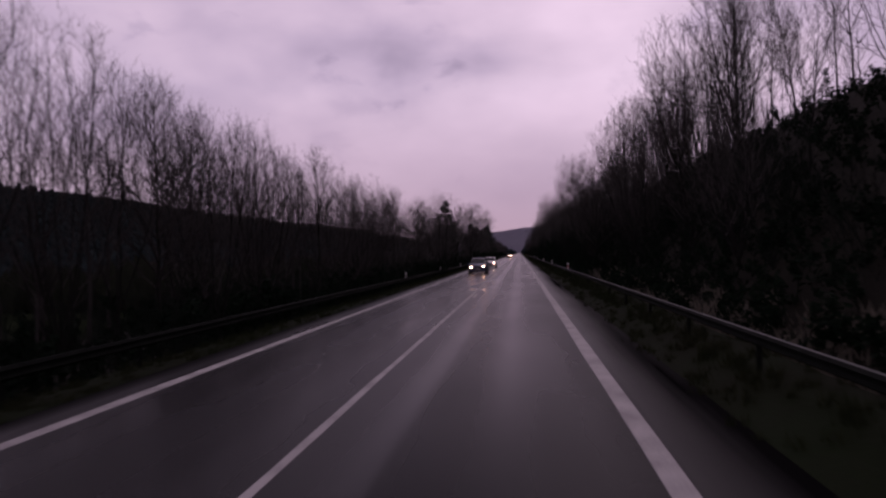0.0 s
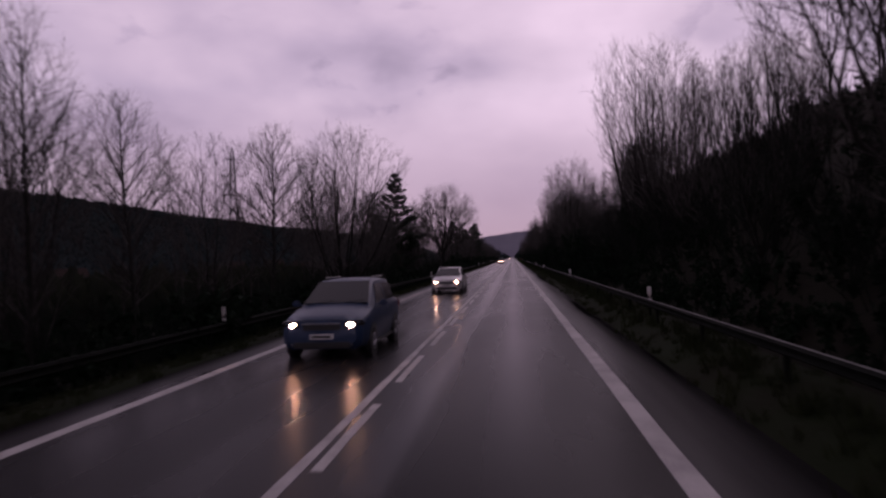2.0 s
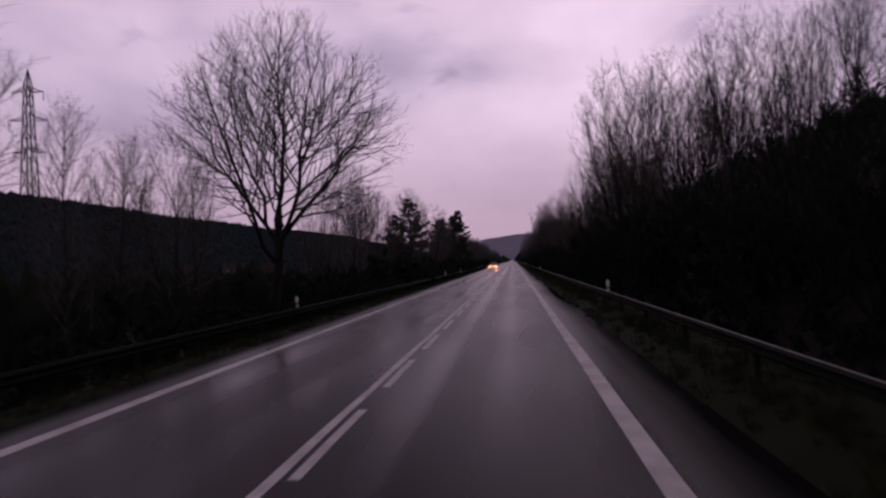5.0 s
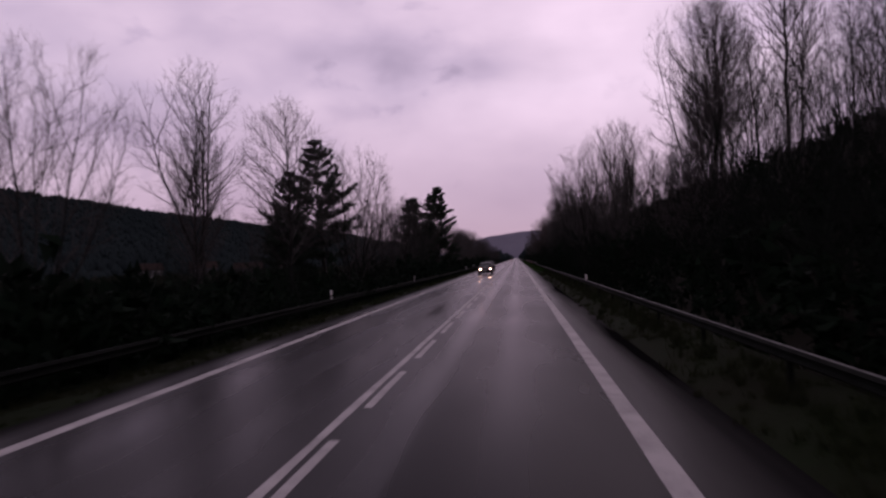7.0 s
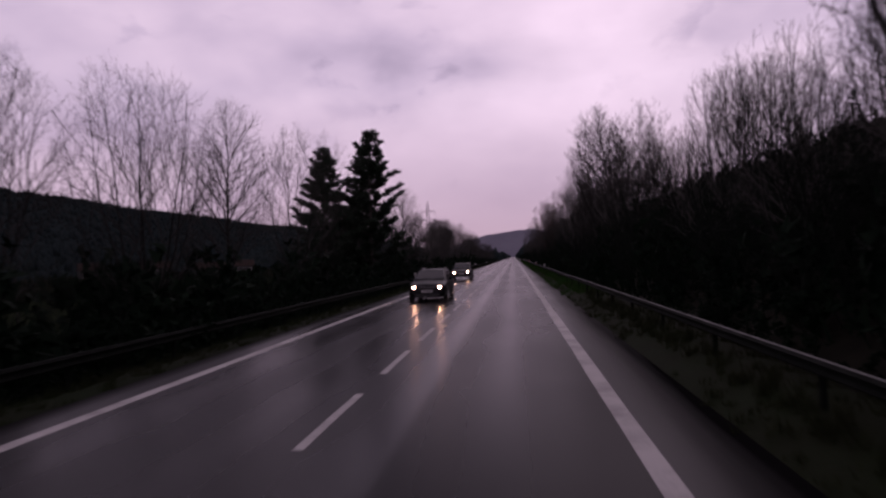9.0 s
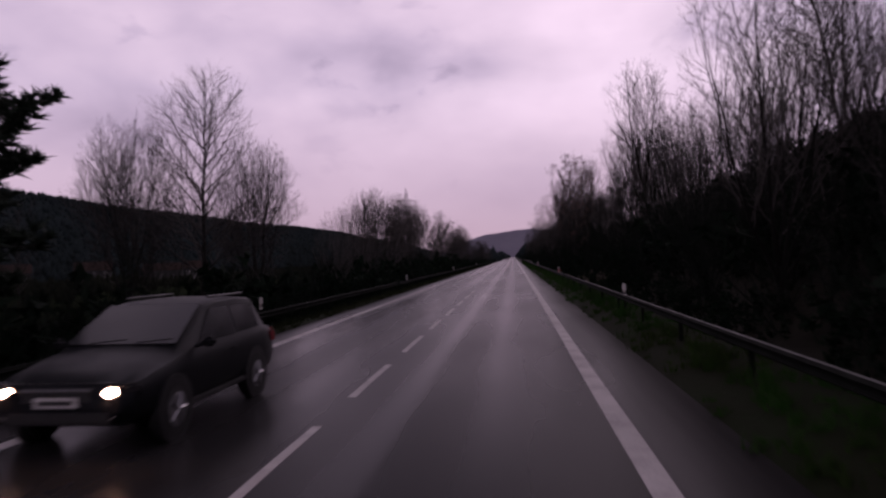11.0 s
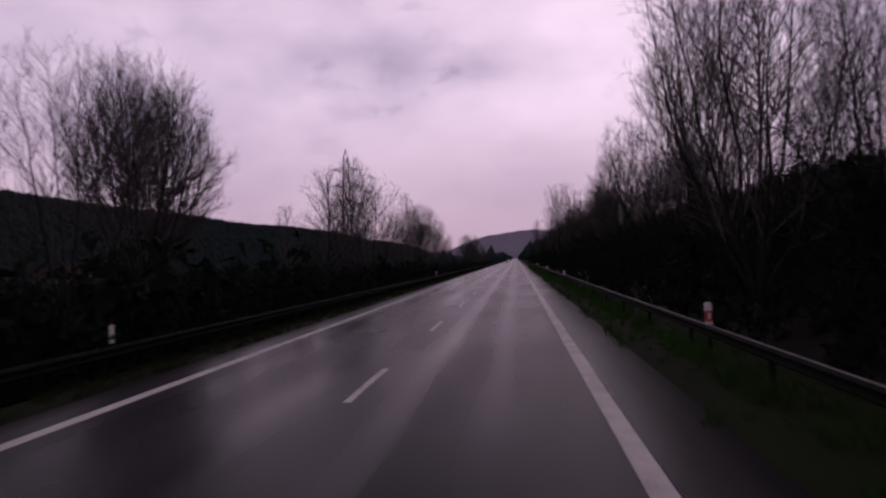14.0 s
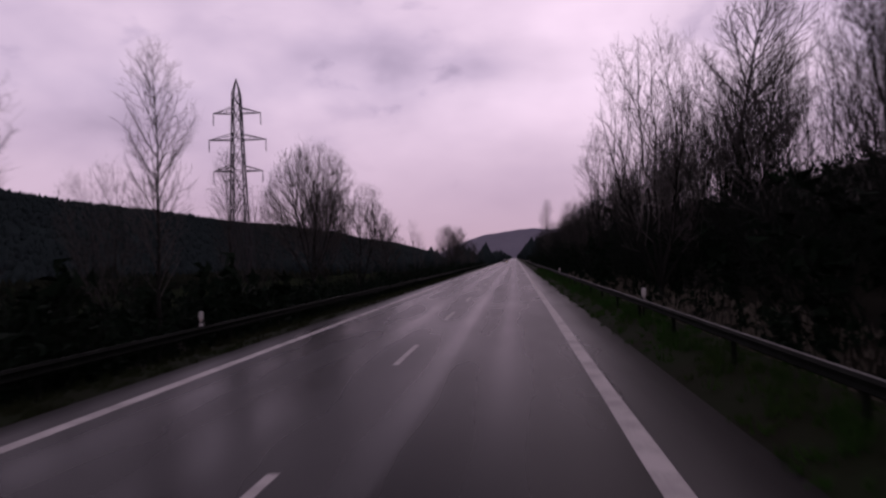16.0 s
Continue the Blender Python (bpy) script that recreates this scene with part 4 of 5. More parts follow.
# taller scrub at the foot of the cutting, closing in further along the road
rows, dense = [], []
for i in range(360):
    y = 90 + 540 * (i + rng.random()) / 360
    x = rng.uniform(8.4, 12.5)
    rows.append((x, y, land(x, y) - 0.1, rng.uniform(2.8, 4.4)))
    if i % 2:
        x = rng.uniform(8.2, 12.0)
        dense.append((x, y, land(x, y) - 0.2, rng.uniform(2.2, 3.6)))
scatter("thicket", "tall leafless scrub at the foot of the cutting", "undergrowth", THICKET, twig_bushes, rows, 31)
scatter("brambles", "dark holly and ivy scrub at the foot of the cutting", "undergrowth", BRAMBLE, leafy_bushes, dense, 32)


def blade_tuft(seed, blades, tall):
    r = random.Random(seed)
    verts, faces = [], []
    for _ in range(blades):
        a, q = r.uniform(0, 6.2832), r.uniform(0, 0.16)
        p = Vector((q * math.cos(a), q * math.sin(a), -0.02))
        d = Vector((r.uniform(-0.5, 0.5), r.uniform(-0.5, 0.5), 1)) * tall * r.uniform(0.5, 1.1)
        tube(verts, faces, [p, p + d], [0.011, 0], 3)
    return np.array(verts), np.array(faces)


tufts = [blade_tuft(101 + i, 12, 0.16) for i in range(4)]
tall_tufts = [blade_tuft(141 + i, 16, 0.42) for i in range(4)]
for side, x0, x1, rail0, rail1, many, tall in ((1, 4.65, 6.6, 5.20, 5.75, 1500, 0.9), (-1, 4.5, 6.6, 5.7, 6.2, 800, 0.8)):
    for a, b, mat, lab in ((0, 270, DULL_GRASS, "dull wet winter grass"), (270, 520, GRASS if side > 0 else DULL_GRASS, "short wet green grass" if side > 0 else "dull wet winter grass")):
        rows = []
        for _ in range(2300):
            x, y = side * rng.uniform(x0, x1), rng.uniform(a, b)
            rows.append((x, y, land(x, y), rng.uniform(0.6, 1.5)))
        scatter("verge_grass", lab + " on the road verge", "grass", mat, tufts, rows, 7 + side)
        rows = []
        for _ in range(many):
            x, y = side * rng.uniform(rail0, rail1), rng.uniform(a, b)
            rows.append((x, y, land(x, y), rng.uniform(0.5, tall)))
        scatter("rail_grass", lab + " standing uncut under the guard rail", "grass", mat, tall_tufts, rows, 15 + side)
rows = []
for a, b, n in ((4, 60, 420), (335, 372, 420), (425, 500, 520)):
    for _ in range(n):
        x, y = rng.uniform(7.0, 8.9), rng.uniform(a, b)
        rows.append((x, y, land(x, y), rng.uniform(1.6, 3.2)))
scatter("dry_grass", "pale dead grass in the ditch behind the guard rail", "grass", DRY_GRASS, tufts, rows, 9)

# ---- far woods and hills ----
def far_crowns(name, label, spots, seed, mat=FAR_WOOD):
    r = random.Random(seed)
    verts, faces = [], []
    for x, y, z, s in spots:
        k, n = len(verts), 5
        lean, slim = r.uniform(-0.08, 0.08) * s, r.uniform(0.26, 0.42)
        for h, w in ((0.0, 0.75), (0.42, 1.0)):
            verts += [(x + s * slim * w * math.cos(1.2566 * i + h) * r.uniform(0.65, 1.35), y + s * slim * w * math.sin(1.2566 * i + h) * r.uniform(0.65, 1.35), z + s * (h + r.uniform(-0.10, 0.10))) for i in range(n)]
        verts.append((x + lean, y, z + s * r.uniform(0.85, 1.2)))
        faces += [(k + i, k + (i + 1) % n, k + n + (i + 1) % n, k + n + i) for i in range(n)]
        faces += [(k + n + i, k + n + (i + 1) % n, k + 2 * n) for i in range(n)]
    tagged(new(name, mesh_of(name, verts, faces, mat, True)), label, "woodland", kind="stuff")


rows = []
for _ in range(15000):
    x, y = -rng.uniform(225, 820), 150 + 3250 * rng.random() ** 1.3
    rows.append((x, y, land(x, y) - 1, rng.uniform(5, 10)))
far_crowns("far_woods", "dark distant wooded ridge across the valley", rows, 3)
rows = []
for _ in range(900):
    x, y = rng.uniform(130, 480), rng.uniform(60, 1500)
    rows.append((x, y, land(x, y) - 1, rng.uniform(8, 14)))
far_crowns("far_woods", "dark woodland above the cutting", rows, 4)
# the woods that close in on the road far ahead
rows = []
for _ in range(1500):
    s = rng.choice((-1, 1))
    x, y = s * (10 + 90 * rng.random() ** 1.5), rng.uniform(690, 2600)
    rows.append((x, y, land(x, y) - 1, rng.uniform(7, 11)))
far_crowns("far_woods", "distant trees on both sides of the road", rows, 5)


# hedges and copses on the valley floor
rows = []
for _ in range(5200):
    x, y = -72 - 155 * rng.random(), rng.uniform(90, 1300)
    if noise.noise((x * 0.012, y * 0.012, 5.0)) < 0.28 and not (-240 < x < -120 and 540 < y < 645):
        rows.append((x, y, land(x, y) - 0.5, rng.uniform(1.8, 4.2)))
rows += [(rng.uniform(-62, -34), rng.uniform(60, 236), -3.4, rng.uniform(3.5, 6.0)) for _ in range(420)]
for hx, hy in ((-138, 580), (-192, 588), (-190, 330)):
    rows += [(hx + rng.uniform(6, 22), hy + rng.uniform(-26, -4), land(hx, hy) - 0.5, rng.uniform(2.5, 4.5)) for _ in range(12)]
far_crowns("valley_hedges", "dark hedges and copses across the valley meadows", rows, 6, HEDGE)


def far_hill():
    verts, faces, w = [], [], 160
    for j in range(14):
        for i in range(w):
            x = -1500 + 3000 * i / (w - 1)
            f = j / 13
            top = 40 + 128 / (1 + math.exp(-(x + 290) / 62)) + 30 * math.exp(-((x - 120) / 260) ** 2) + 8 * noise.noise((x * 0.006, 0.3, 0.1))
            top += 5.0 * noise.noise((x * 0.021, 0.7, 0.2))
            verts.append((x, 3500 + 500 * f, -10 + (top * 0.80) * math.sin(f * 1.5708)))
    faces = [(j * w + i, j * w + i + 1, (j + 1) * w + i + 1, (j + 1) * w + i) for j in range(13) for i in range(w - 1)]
    tagged(new("backdrop", mesh_of("backdrop", verts, faces, HAZED_HILL, True)), "wooded hill in the far distance, coloured pale grey for haze", "hill", kind="structure")


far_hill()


# ---- guard rails ----
def beam_section(length, worn):
    """One length of W-profile guard rail; worn: the upper flange is coloured as if lit, not only the rim."""
    prof = [(0.0, -0.155), (0.045, -0.125), (0.075, -0.085), (0.03, -0.03), (0.03, 0.03), (0.075, 0.080), (0.030, 0.140), (0.0, 0.155)]
    back = [(x - 0.006, z) for x, z in reversed(prof)]
    ring = prof + back
    verts = [(x, y, z) for y in (0.0, length) for x, z in ring]
    n = len(ring)
    faces = [(i, (i + 1) % n, n + (i + 1) % n, n + i) for i in range(n)] + [tuple(range(n)), tuple(range(2 * n - 1, n - 1, -1))]
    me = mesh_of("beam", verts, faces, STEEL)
    me.materials.append(LIT_STEEL)
    # upward faces take the lighter colour, as if catching the sky
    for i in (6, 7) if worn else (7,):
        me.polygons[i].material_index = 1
    return me


# the valley-side beam has only its rim lightened this way
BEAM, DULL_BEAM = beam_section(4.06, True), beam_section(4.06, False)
_bm = box(0.06, 0.10, 1.25, (0, 0, 0.0), 0.012)
RAIL_POST = bpy.data.meshes.new("post")
_bm.to_mesh(RAIL_POST)
_bm.free()
RAIL_POST.materials.append(STEEL)


def guard_rail(x, top, face, y0, y1, tall, label):
    ob = thing("guard_rail", label, "guard rail", "guard rails", (x, y0, 0))
    for i in range(int((y1 - y0) / 4)):
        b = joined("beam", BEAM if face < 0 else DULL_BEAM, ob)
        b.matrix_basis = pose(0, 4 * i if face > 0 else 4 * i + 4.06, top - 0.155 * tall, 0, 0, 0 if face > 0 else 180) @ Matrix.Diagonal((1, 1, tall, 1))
        p = joined("post", RAIL_POST, ob)
        p.location = (-0.035 * face, 4 * i + 2, top - 0.66)


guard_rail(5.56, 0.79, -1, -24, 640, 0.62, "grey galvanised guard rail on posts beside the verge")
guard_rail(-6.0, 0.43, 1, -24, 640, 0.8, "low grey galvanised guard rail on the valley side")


# ---- delineator posts ----
def delineator(red):
    lab = "white delineator post with a red band" if red else "white plastic delineator post with black band"
    ob = thing("delineator_post", lab, "road post", "delineator posts")
    part("body", box(0.12, 0.06, 0.40, (0, 0, 0.80), 0.014), RED_PLASTIC if red else WHITE_PLASTIC, ob)
    if red:
        part("white_cap", box(0.126, 0.066, 0.15, (0, 0, 0.93), 0.012), WHITE_PLASTIC, ob, "white cap")
        part("white_band", box(0.126, 0.066, 0.06, (0, 0, 0.66), 0.01), WHITE_PLASTIC, ob)
    else:
        part("black_band", box(0.126, 0.066, 0.12, (0, 0, 0.74), 0.01), BLACK_PLASTIC, ob, "black band")
    part("reflector", box(0.05, 0.012, 0.10, (0, -0.040, 0.78), 0.004), REFLECTOR, ob, "small reflector")
    part("bracket", box(0.05, 0.05, 0.42, (0, 0, 0.44), 0.006), STEEL, ob, "steel bracket on the rail")
    return ob


white_post, red_post, first = delineator(False), delineator(True), {}
for x, y, top, red in [(5.62, 48.1, 1.17, 1), (5.62, 71, 1.12, 0), (5.62, 95.8, 1.12, 0), (5.62, 134.1, 0.95, 0), (5.62, 157.0, 1.17, 0), (5.62, 219.6, 1.05, 0),
                       (5.62, 312.8, 1.10, 0), (5.62, 342.4, 1.12, 1), (5.62, 384.8, 1.15, 1), (5.62, 419.3, 1.05, 0), (5.62, 445.6, 1.08, 0), (5.62, 480, 1.08, 0),
                       (-6.07, 49.5, 0.8, 0), (-6.07, 71, 0.85, 0), (-6.07, 95, 0.78, 0), (-6.07, 120, 0.78, 0), (-6.07, 157.4, 0.84, 0), (-6.07, 214.6, 0.8, 0), (-6.07, 239, 0.8, 0),
                       (-6.07, 295, 0.88, 0), (-6.07, 314, 0.9, 0), (-6.07, 345, 0.82, 0), (-6.07, 386.3, 0.86, 0), (-6.07, 444.3, 0.82, 0)]:
    src = red_post if red else white_post
    m = pose(x, y, top - 1.0, place_rng.uniform(-3, 3), place_rng.uniform(-3, 3), place_rng.uniform(-15, 15)) @ Matrix.Diagonal((0.9, 0.9, 1, 1))
    if src in first:
        copy_thing(src, m @ Matrix.Diagonal((1 / src.scale.x, 1 / src.scale.y, 1 / src.scale.z, 1)))
    else:
        first[src] = True
        src.matrix_basis = m


# ---- lattice pylons ----
def pylon(at, height, arms, base, turn, label):
    ob = thing("pylon", label, "pylon", "power line pylons", at, turn)
    waist = height * 0.93

    def half(z):
        return base * (1 - z / waist) + 0.45 * (z / waist) if z < waist else 0.45 * (1 - (z - waist) / (height - waist))

    corners = ((1, 1), (-1, 1), (-1, -1), (1, -1))
    for cx, cy in corners:
        bm = rod((cx * base, cy * base, -0.5), (cx * 0.45, cy * 0.45, waist), 0.11, 0.08, 4)
        rod((cx * 0.45, cy * 0.45, waist), (0, 0, height), 0.10, 0.07, 4, bm)
        part("leg", bm, PYLON_STEEL, ob)
    levels = [waist * (1 - (1 - k / 9) ** 1.25) for k in range(10)]
    for k in range(9):
        bm = bmesh.new()
        z0, z1 = levels[k], levels[k + 1]
        for (ax, ay), (bx, by) in zip(corners, corners[1:] + corners[:1]):
            h0, h1 = half(z0), half(z1)
            rod((ax * h0, ay * h0, z0), (bx * h1, by * h1, z1), 0.06, None, 3, bm)
            rod((bx * h0, by * h0, z0), (ax * h1, ay * h1, z1), 0.06, None, 3, bm)
            rod((ax * h1, ay * h1, z1), (bx * h1, by * h1, z1), 0.04, None, 3, bm)
        tagged(part("brace_panel", bm, PYLON_STEEL, ob), kind="stuff")
    for z, reach in arms:
        for s in (-1, 1):
            bm = bmesh.new()
            tip = (s * reach, 0, z)
            w = max(0.3, half(z))
            for y in (-w, w):
                rod((s * w, y, z), tip, 0.06, 0.04, 4, bm)
                rod((s * w, y, z + 0.7), tip, 0.05, 0.04, 4, bm)
            for f in (0.3, 0.6):
                rod((s * (w + (reach - w) * f), 0, z), (s * (w + (reach - w) * f), 0, z + 0.7 * (1 - f)), 0.04, None, 3, bm)
            arm = part("cross_arm", bm, PYLON_STEEL, ob)
            ins = bmesh.new()
            for q in range(6):
                rod((s * reach * 0.97, 0, z - 0.25 - 0.2 * q), (s * reach * 0.97, 0, z - 0.33 - 0.2 * q), 0.10, 0.06, 6, ins)
            rod((s * reach * 0.97, 0, z), (s * reach * 0.97, 0, z - 1.5), 0.03, None, 4, ins)
            part("insulator", ins, PYLON_STEEL, arm, "dark insulator string")


pylon((-31.5, 507.7, land(-31.5, 507.7)), 28.0, [(23.7, 3.0), (20.4, 3.6), (16.5, 3.1)], 1.25, 8, "grey steel lattice pylon with three cross-arms")
pylon((-74.4, 233.0, land(-74.4, 233.0)), 38.5, [(34.8, 2.5), (30.2, 3.2), (25.0, 2.6)], 1.5, 8, "tall grey lattice pylon behind the trees")


# ---- houses in the valley ----
def house(at, turn, w, d, h, roof, label):
    ob = thing("house", label, "house", "houses in the valley", at, turn)
    part("wall", box(w, d, h, (0, 0, h / 2)), PLASTER, ob)
    bm = bmesh.new()
    o = 0.5
    pts = [(-w / 2 - o, -d / 2 - o, h), (w / 2 + o, -d / 2 - o, h), (w / 2 + o, d / 2 + o, h), (-w / 2 - o, d / 2 + o, h), (-w / 2 - o, 0, h + roof), (w / 2 + o, 0, h + roof)]
    v = [bm.verts.new(p) for p in pts]
    for f in ((0, 1, 5, 4), (2, 3, 4, 5), (0, 4, 3), (1, 2, 5), (3, 2, 1, 0)):
        bm.faces.new([v[i] for i in f])
    r = part("roof", bm, ROOF_TILE, ob, "dark red tiled roof")
    part("chimney", box(0.6, 0.6, 1.6, (w * 0.2, 0.4, h + roof * 0.9), 0.03), PLASTER, r)
    for k in range(3):
        for z in (1.4, 4.0):
            if z + 1 < h:
                win = part("window", box(1.2, 0.14, 1.4, (-w / 3 + k * w / 3, -d / 2 - 0.02, z), 0.02), WHITE_PLASTIC, ob)
                part("pane", box(1.0, 0.05, 1.2, (-w / 3 + k * w / 3, -d / 2 - 0.10, z)), PANE, win)


for x, y, turn, w, d, h, roof, lab in [(-138, 580, 20, 9, 8, 5.6, 3.2, "pale plastered house with a tiled gable roof"),
                                       (-192, 588, 35, 15, 9, 5.4, 4.2, "pale two-storey house with a broad red-brown roof"), (-214, 566, 40, 12, 9, 5.2, 4.0, "pale house with a red-brown roof beyond the meadow"),
                                       (-178, 625, 15, 18, 9, 4.6, 3.8, "long farm building with a tiled roof"), (-190, 330, 15, 12, 8, 3.4, 3.6, "low pale farmhouse beyond the meadow")]:
    house((x, y, land(x, y) - 0.1), turn, w, d, h, roof, lab)


# ---- cars in the oncoming lane ----
def loft(stations, ring):
    """Joins closed rings of points, one for each station, with caps."""
    verts, faces = [], []
    for s in stations:
        verts += ring(*s)
    n = len(verts) // len(stations)
    for j in range(len(stations) - 1):
        faces += [(j * n + i, j * n + (i + 1) % n, (j + 1) * n + (i + 1) % n, (j + 1) * n + i) for i in range(n)]
    faces += [tuple(range(n)), tuple(range(len(verts) - 1, len(verts) - n - 1, -1))]
    bm = bmesh.new()
    v = [bm.verts.new(p) for p in verts]
    for f in faces:
        bm.faces.new([v[i] for i in f])
    return bm


def car_ring(y, z0, zb, w, wr, zr):
    """One cross-section of a car: sill, bulging flank, belt line, roof or bonnet."""
    a = [(0.0, z0), (0.78 * w, z0), (0.93 * w, z0 + 0.07), (0.99 * w, z0 + 0.32 * (zb - z0)), (w, z0 + 0.62 * (zb - z0)), (0.975 * w, zb - 0.07), (0.93 * w, zb), (wr, zr - 0.035), (wr * 0.90, zr - 0.008), (wr * 0.55, zr + 0.012), (0.0, zr + 0.02)]
    return [(x, y, z) for x, z in a] + [(-x, y, z) for x, z in reversed(a[1:-1])]


def slab(corners, away, thick=0.012):
    """A thin pane with these corners, lifted off along one direction."""
    bm = bmesh.new()
    d = Vector(away).normalized()
    lo = [bm.verts.new(Vector(c) - d * 0.02) for c in corners]
    hi = [bm.verts.new(Vector(c) + d * thick) for c in corners]
    n = len(corners)
    bm.faces.new(hi)
    bm.faces.new(lo[::-1])
    for k in range(n):
        bm.faces.new((lo[k], lo[(k + 1) % n], hi[(k + 1) % n], hi[k]))
    return bm


def car(label, paint, at, L=4.5, W=1.8, H=1.46, estate=False, suv=False, lit=True):
    """A car standing in its lane, its front towards -y."""
    ob = thing("car", label, "car", "cars in the oncoming lane", at)
    w, h = W / 2, H
    g = 0.30 if suv else 0.20
    belt, nose = h * 0.635, h * 0.53
    back, roof_end = (L - 0.10, L - 0.55) if estate else (L - 0.62, L - 1.35)
    rw = w * (0.76 if suv else 0.71)
    body = [(0.0, g + 0.12, nose - 0.17, w * 0.80, w * 0.60, nose - 0.14), (0.10, g + 0.03, nose - 0.07, w * 0.92, w * 0.74, nose - 0.03), (0.42, g, nose + 0.01, w * 0.985, w * 0.80, nose + 0.05),
            (0.70, g, (nose + belt) / 2 - 0.02, w, w * 0.82, (nose + belt) / 2 + 0.03), (0.98, g, belt - 0.05, w, w * 0.84, belt - 0.01), (1.12, g, belt - 0.02, w, w * 0.84, belt + 0.03),
            (2.05, g, belt, w, rw, h - 0.06), (2.35, g, belt, w, rw, h - 0.012), ((2.35 + roof_end) / 2, g, belt + 0.01, w, rw, h), (roof_end, g, belt + 0.02, w, rw * 0.98, h - 0.045),
            (back, g, belt + 0.01, w * 0.96, w * 0.80, belt + 0.06), (L - 0.03, g + 0.05, belt - 0.09, w * 0.93, w * 0.78, belt - 0.05), (L, g + 0.14, belt - 0.20, w * 0.88, w * 0.70, belt - 0.16)]
    shell = part("body", loft(body, car_ring), paint, ob, smooth=True)
    shell.data.set_sharp_from_angle(angle=radians(34))
    def screen(y):
        return belt + 0.05 + (h - 0.09 - belt) * (y - 1.12) / 0.93

    def hatch(f):
        return roof_end + (back - roof_end) * f, h - 0.025 + (belt + 0.105 - h) * f
    part("windscreen", slab([(-w * 0.80, 1.19, screen(1.19)), (w * 0.80, 1.19, screen(1.19)), (rw * 0.92, 2.03, screen(2.03)), (-rw * 0.92, 2.03, screen(2.03))], (0, -0.5, 0.85)), CAR_GLASS, ob, "dark windscreen")
    part("rear_window", slab([(rw * 0.82, *hatch(0.10)), (-rw * 0.82, *hatch(0.10)), (-w * 0.68, *hatch(0.82)), (w * 0.68, *hatch(0.82))], (0, 0.8, 0.6)), CAR_GLASS, ob, "dark rear window")
    for s in (-1, 1):
        def flank(y, f):
            return (s * (w * 0.93 + (rw - w * 0.93) * f), y, belt + (h - 0.07 - belt) * f)
        part("side_window", slab([flank(1.56, 0.08), flank(2.72, 0.08), flank(2.70, 0.90), flank(2.14, 0.90)], (s, 0, 0.5)), CAR_GLASS, ob, "dark side window")
        part("side_window", slab([flank(2.80, 0.10), flank(back - 0.50, 0.12), flank(roof_end - 0.08, 0.86), flank(2.78, 0.90)], (s, 0, 0.5)), CAR_GLASS, ob, "dark side window")
        lamp = part("headlight", box(0.44, 0.22, 0.15, (s * w * 0.72, 0.14, nose - 0.12), 0.045, pose(0, 0, 0, 0, s * -6, s * 24)), CAR_GLASS, ob, "swept-back headlight")
        bulb = bmesh.new()
        bmesh.ops.create_uvsphere(bulb, u_segments=12, v_segments=8, radius=0.058, matrix=Matrix.Translation((s * w * 0.66, 0.03, nose - 0.12)) @ Matrix.Diagonal((1.35, 1, 0.85, 1)))
        part("lamp", bulb, LAMP_ON if lit else REFLECTOR, lamp, "lit dipped beam lamp" if lit else "unlit lamp")
        part("tail_light", box(0.30, 0.26, 0.24, (s * (w * 0.97 - 0.15), L - 0.10, belt - 0.14), 0.04), RED_LENS, ob, "red tail light")
        mirror = box(0.19, 0.11, 0.13, (s * (w + 0.10), 1.50, belt + 0.07), 0.04)
        rod((s * (w * 0.92), 1.50, belt + 0.02), (s * (w + 0.06), 1.50, belt + 0.05), 0.025, None, 6, mirror)
        part("mirror", mirror, paint, ob, "door mirror")
        part("door_handle", box(0.03, 0.18, 0.03, (s * (w + 0.005), 2.50, belt - 0.13), 0.01), paint, ob)
        part("fog_lamp", rod((s * w * 0.66, 0.05, g + 0.17), (s * w * 0.66, 0.01, g + 0.17), 0.05, 0.05, 10), REFLECTOR, ob)
        part("sill", box(0.05, L - 2.4, 0.08, (s * (w - 0.03), L / 2, g + 0.05), 0.02), BLACK_PLASTIC, ob, "black sill")
        if estate:
            part("roof_rail", rod((s * rw * 0.86, 2.35, h + 0.03), (s * rw * 0.84, roof_end - 0.05, h + 0.025), 0.018, None, 6), BLACK_PLASTIC, ob, "roof rail")
        for y in (0.84, L - 0.90):
            r = 0.345 if suv else 0.315
            part("wheel_arch", rod((s * (w - 0.10), y, r + 0.02), (s * (w + 0.004), y, r + 0.02), r + 0.055, None, 24), BLACK_PLASTIC, ob, "dark wheel arch")
            bm = bmesh.new()
            rod((s * (w - 0.19), y, r), (s * (w + 0.012), y, r), r, None, 24, bm)
            bmesh.ops.bevel(bm, geom=[e for e in bm.edges if abs(e.verts[0].co.x - e.verts[1].co.x) < 1e-4], offset=0.03, segments=2, affect="EDGES")
            wheel = part("wheel", bm, RUBBER, ob, "black tyre")
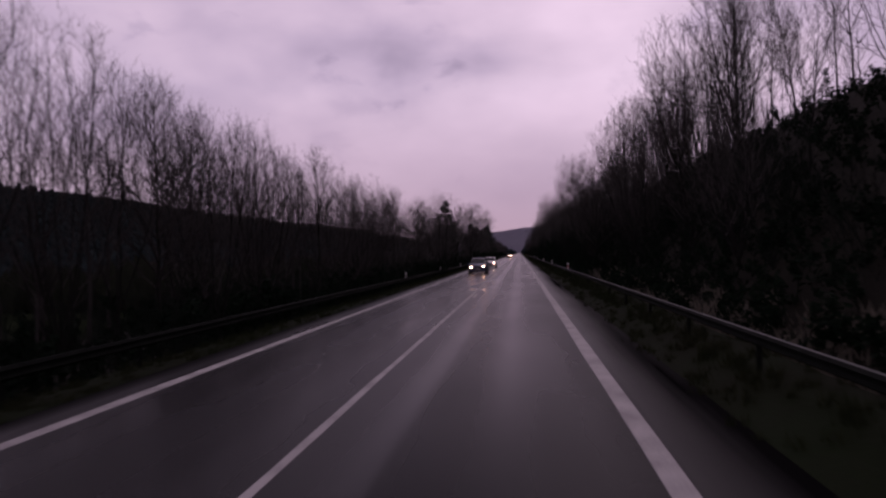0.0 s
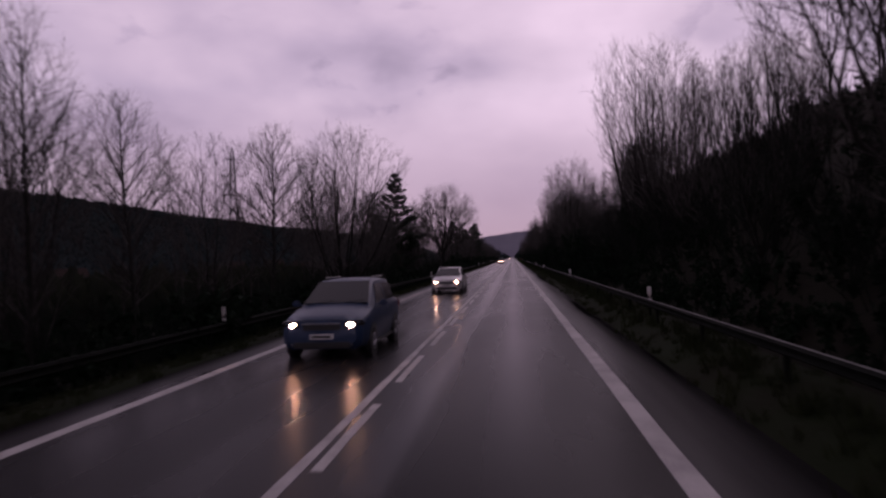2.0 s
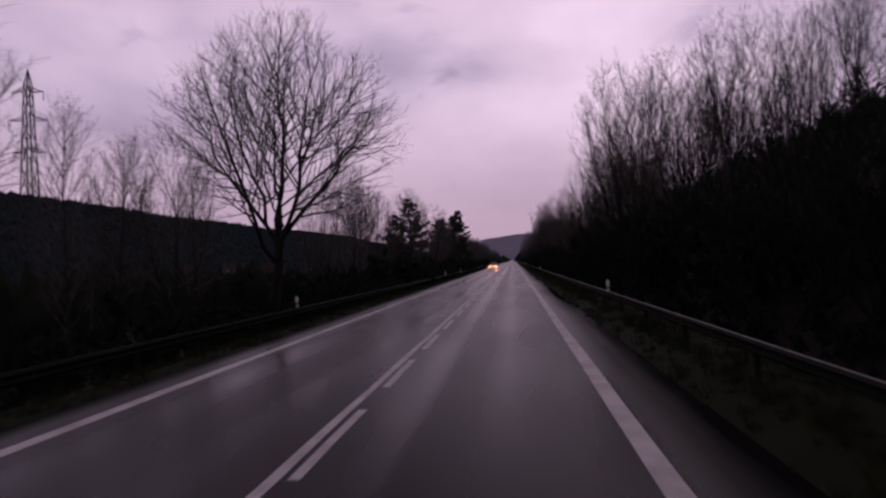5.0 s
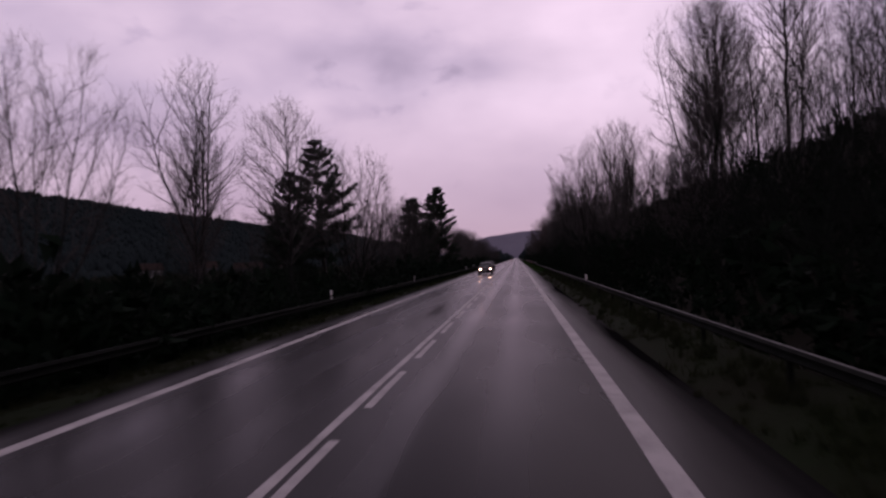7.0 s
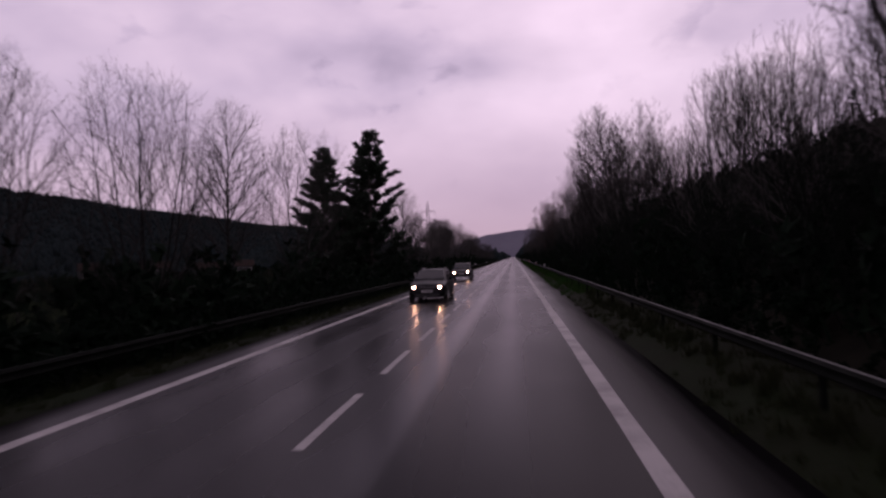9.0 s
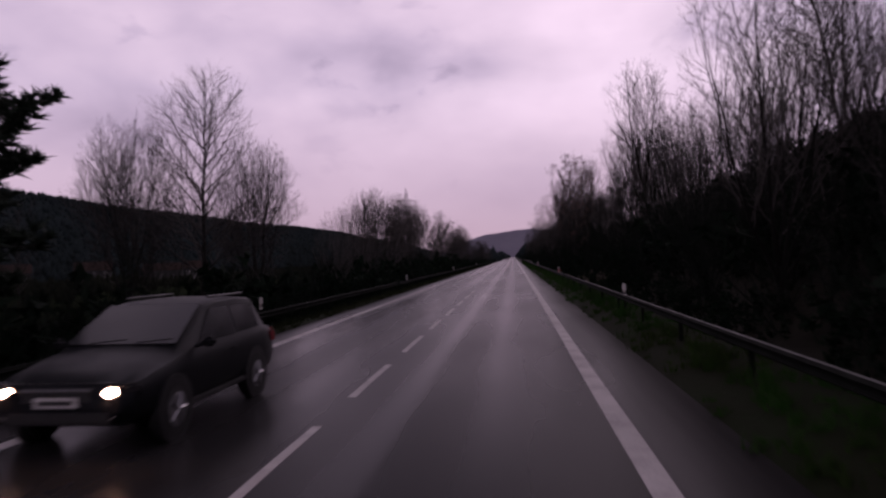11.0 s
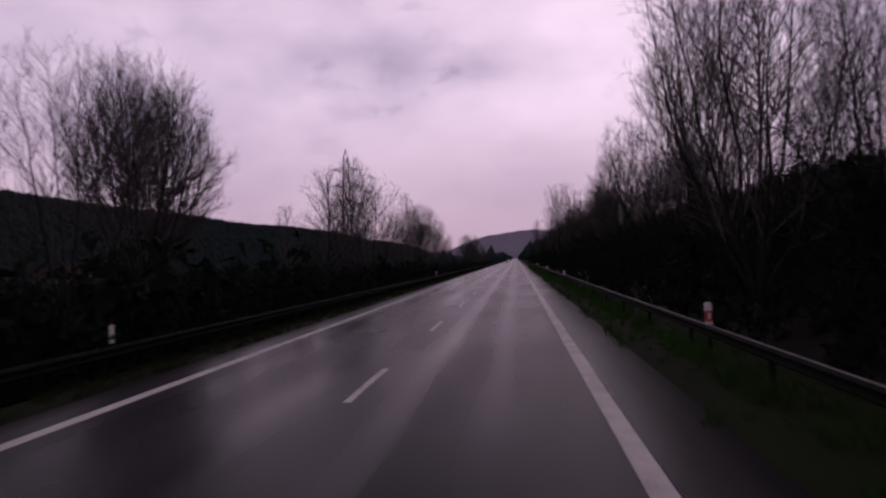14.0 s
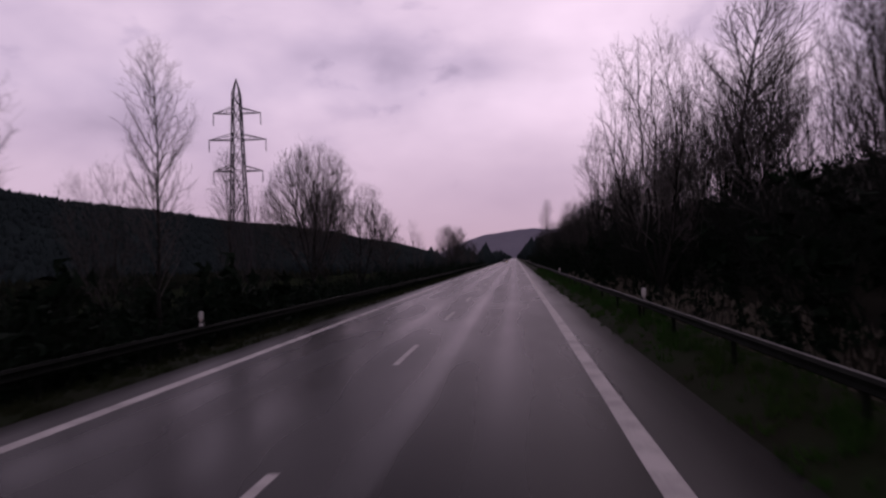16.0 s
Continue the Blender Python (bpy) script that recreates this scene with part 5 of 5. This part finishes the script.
            rim = rod((s * (w - 0.02), y, r), (s * (w + 0.016), y, r), r * 0.62, r * 0.56, 20)
            for q in range(5):
                t = 6.2832 * q / 5
                rod((s * (w + 0.018), y, r), (s * (w + 0.018), y + math.cos(t) * r * 0.56, r + math.sin(t) * r * 0.56), 0.03, 0.02, 5, rim)
            part("rim", rim, ALLOY, wheel, "grey alloy rim")
    grille = part("grille", box(w * 0.92, 0.09, 0.17, (0, 0.035, nose - 0.16), 0.03), BLACK_PLASTIC, ob, "black grille")
    part("grille_trim", box(w * 0.90, 0.02, 0.025, (0, -0.012, nose - 0.085), 0.006), ALLOY, grille, "bright grille trim")
    part("bonnet_seam", box(w * 1.30, 0.02, 0.008, (0, 0.088, nose - 0.028)), BLACK_PLASTIC, ob)
    part("air_intake", box(w * 1.35, 0.08, 0.16, (0, 0.03, g + 0.14), 0.03), BLACK_PLASTIC, ob, "black lower intake")
    part("number_plate", box(0.50, 0.02, 0.11, (0, -0.012, g + 0.30), 0.006), WHITE_PLASTIC, ob, "white number plate with dark bar")
    part("plate_bar", box(0.38, 0.006, 0.05, (0, -0.026, g + 0.30)), BLACK_PLASTIC, ob)
    for s in (-1, 1):
        part("wiper", rod((s * 0.30 - 0.1, 1.20, screen(1.20) + 0.014), (s * 0.30 + 0.34, 1.27, screen(1.27) + 0.014), 0.009, None, 5), BLACK_PLASTIC, ob)
    return ob


car("dark blue compact people carrier with lit headlights on the wet road", BLUE_PAINT, (-1.85, 66.1, 0.0), 4.4, 1.8, 1.6, estate=True)
car("white estate car with lit headlights on the wet road", WHITE_PAINT, (-1.8, 91.4, 0.0), 4.6, 1.81, 1.48, estate=True)
car("dark estate car with lit headlights on the wet road", DARK_PAINT, (-1.8, 269.5, 0.0), 4.6, 1.8, 1.5, estate=True)
car("dark off-road car with lit headlights on the wet road", DARK_PAINT, (-2.5, 298.9, 0.0), 4.2, 1.80, 1.54, estate=True, suv=True)
car("distant dark car with lit headlights", DARK_PAINT, (-1.8, 705.0, 0.0), 4.5, 1.8, 1.5)
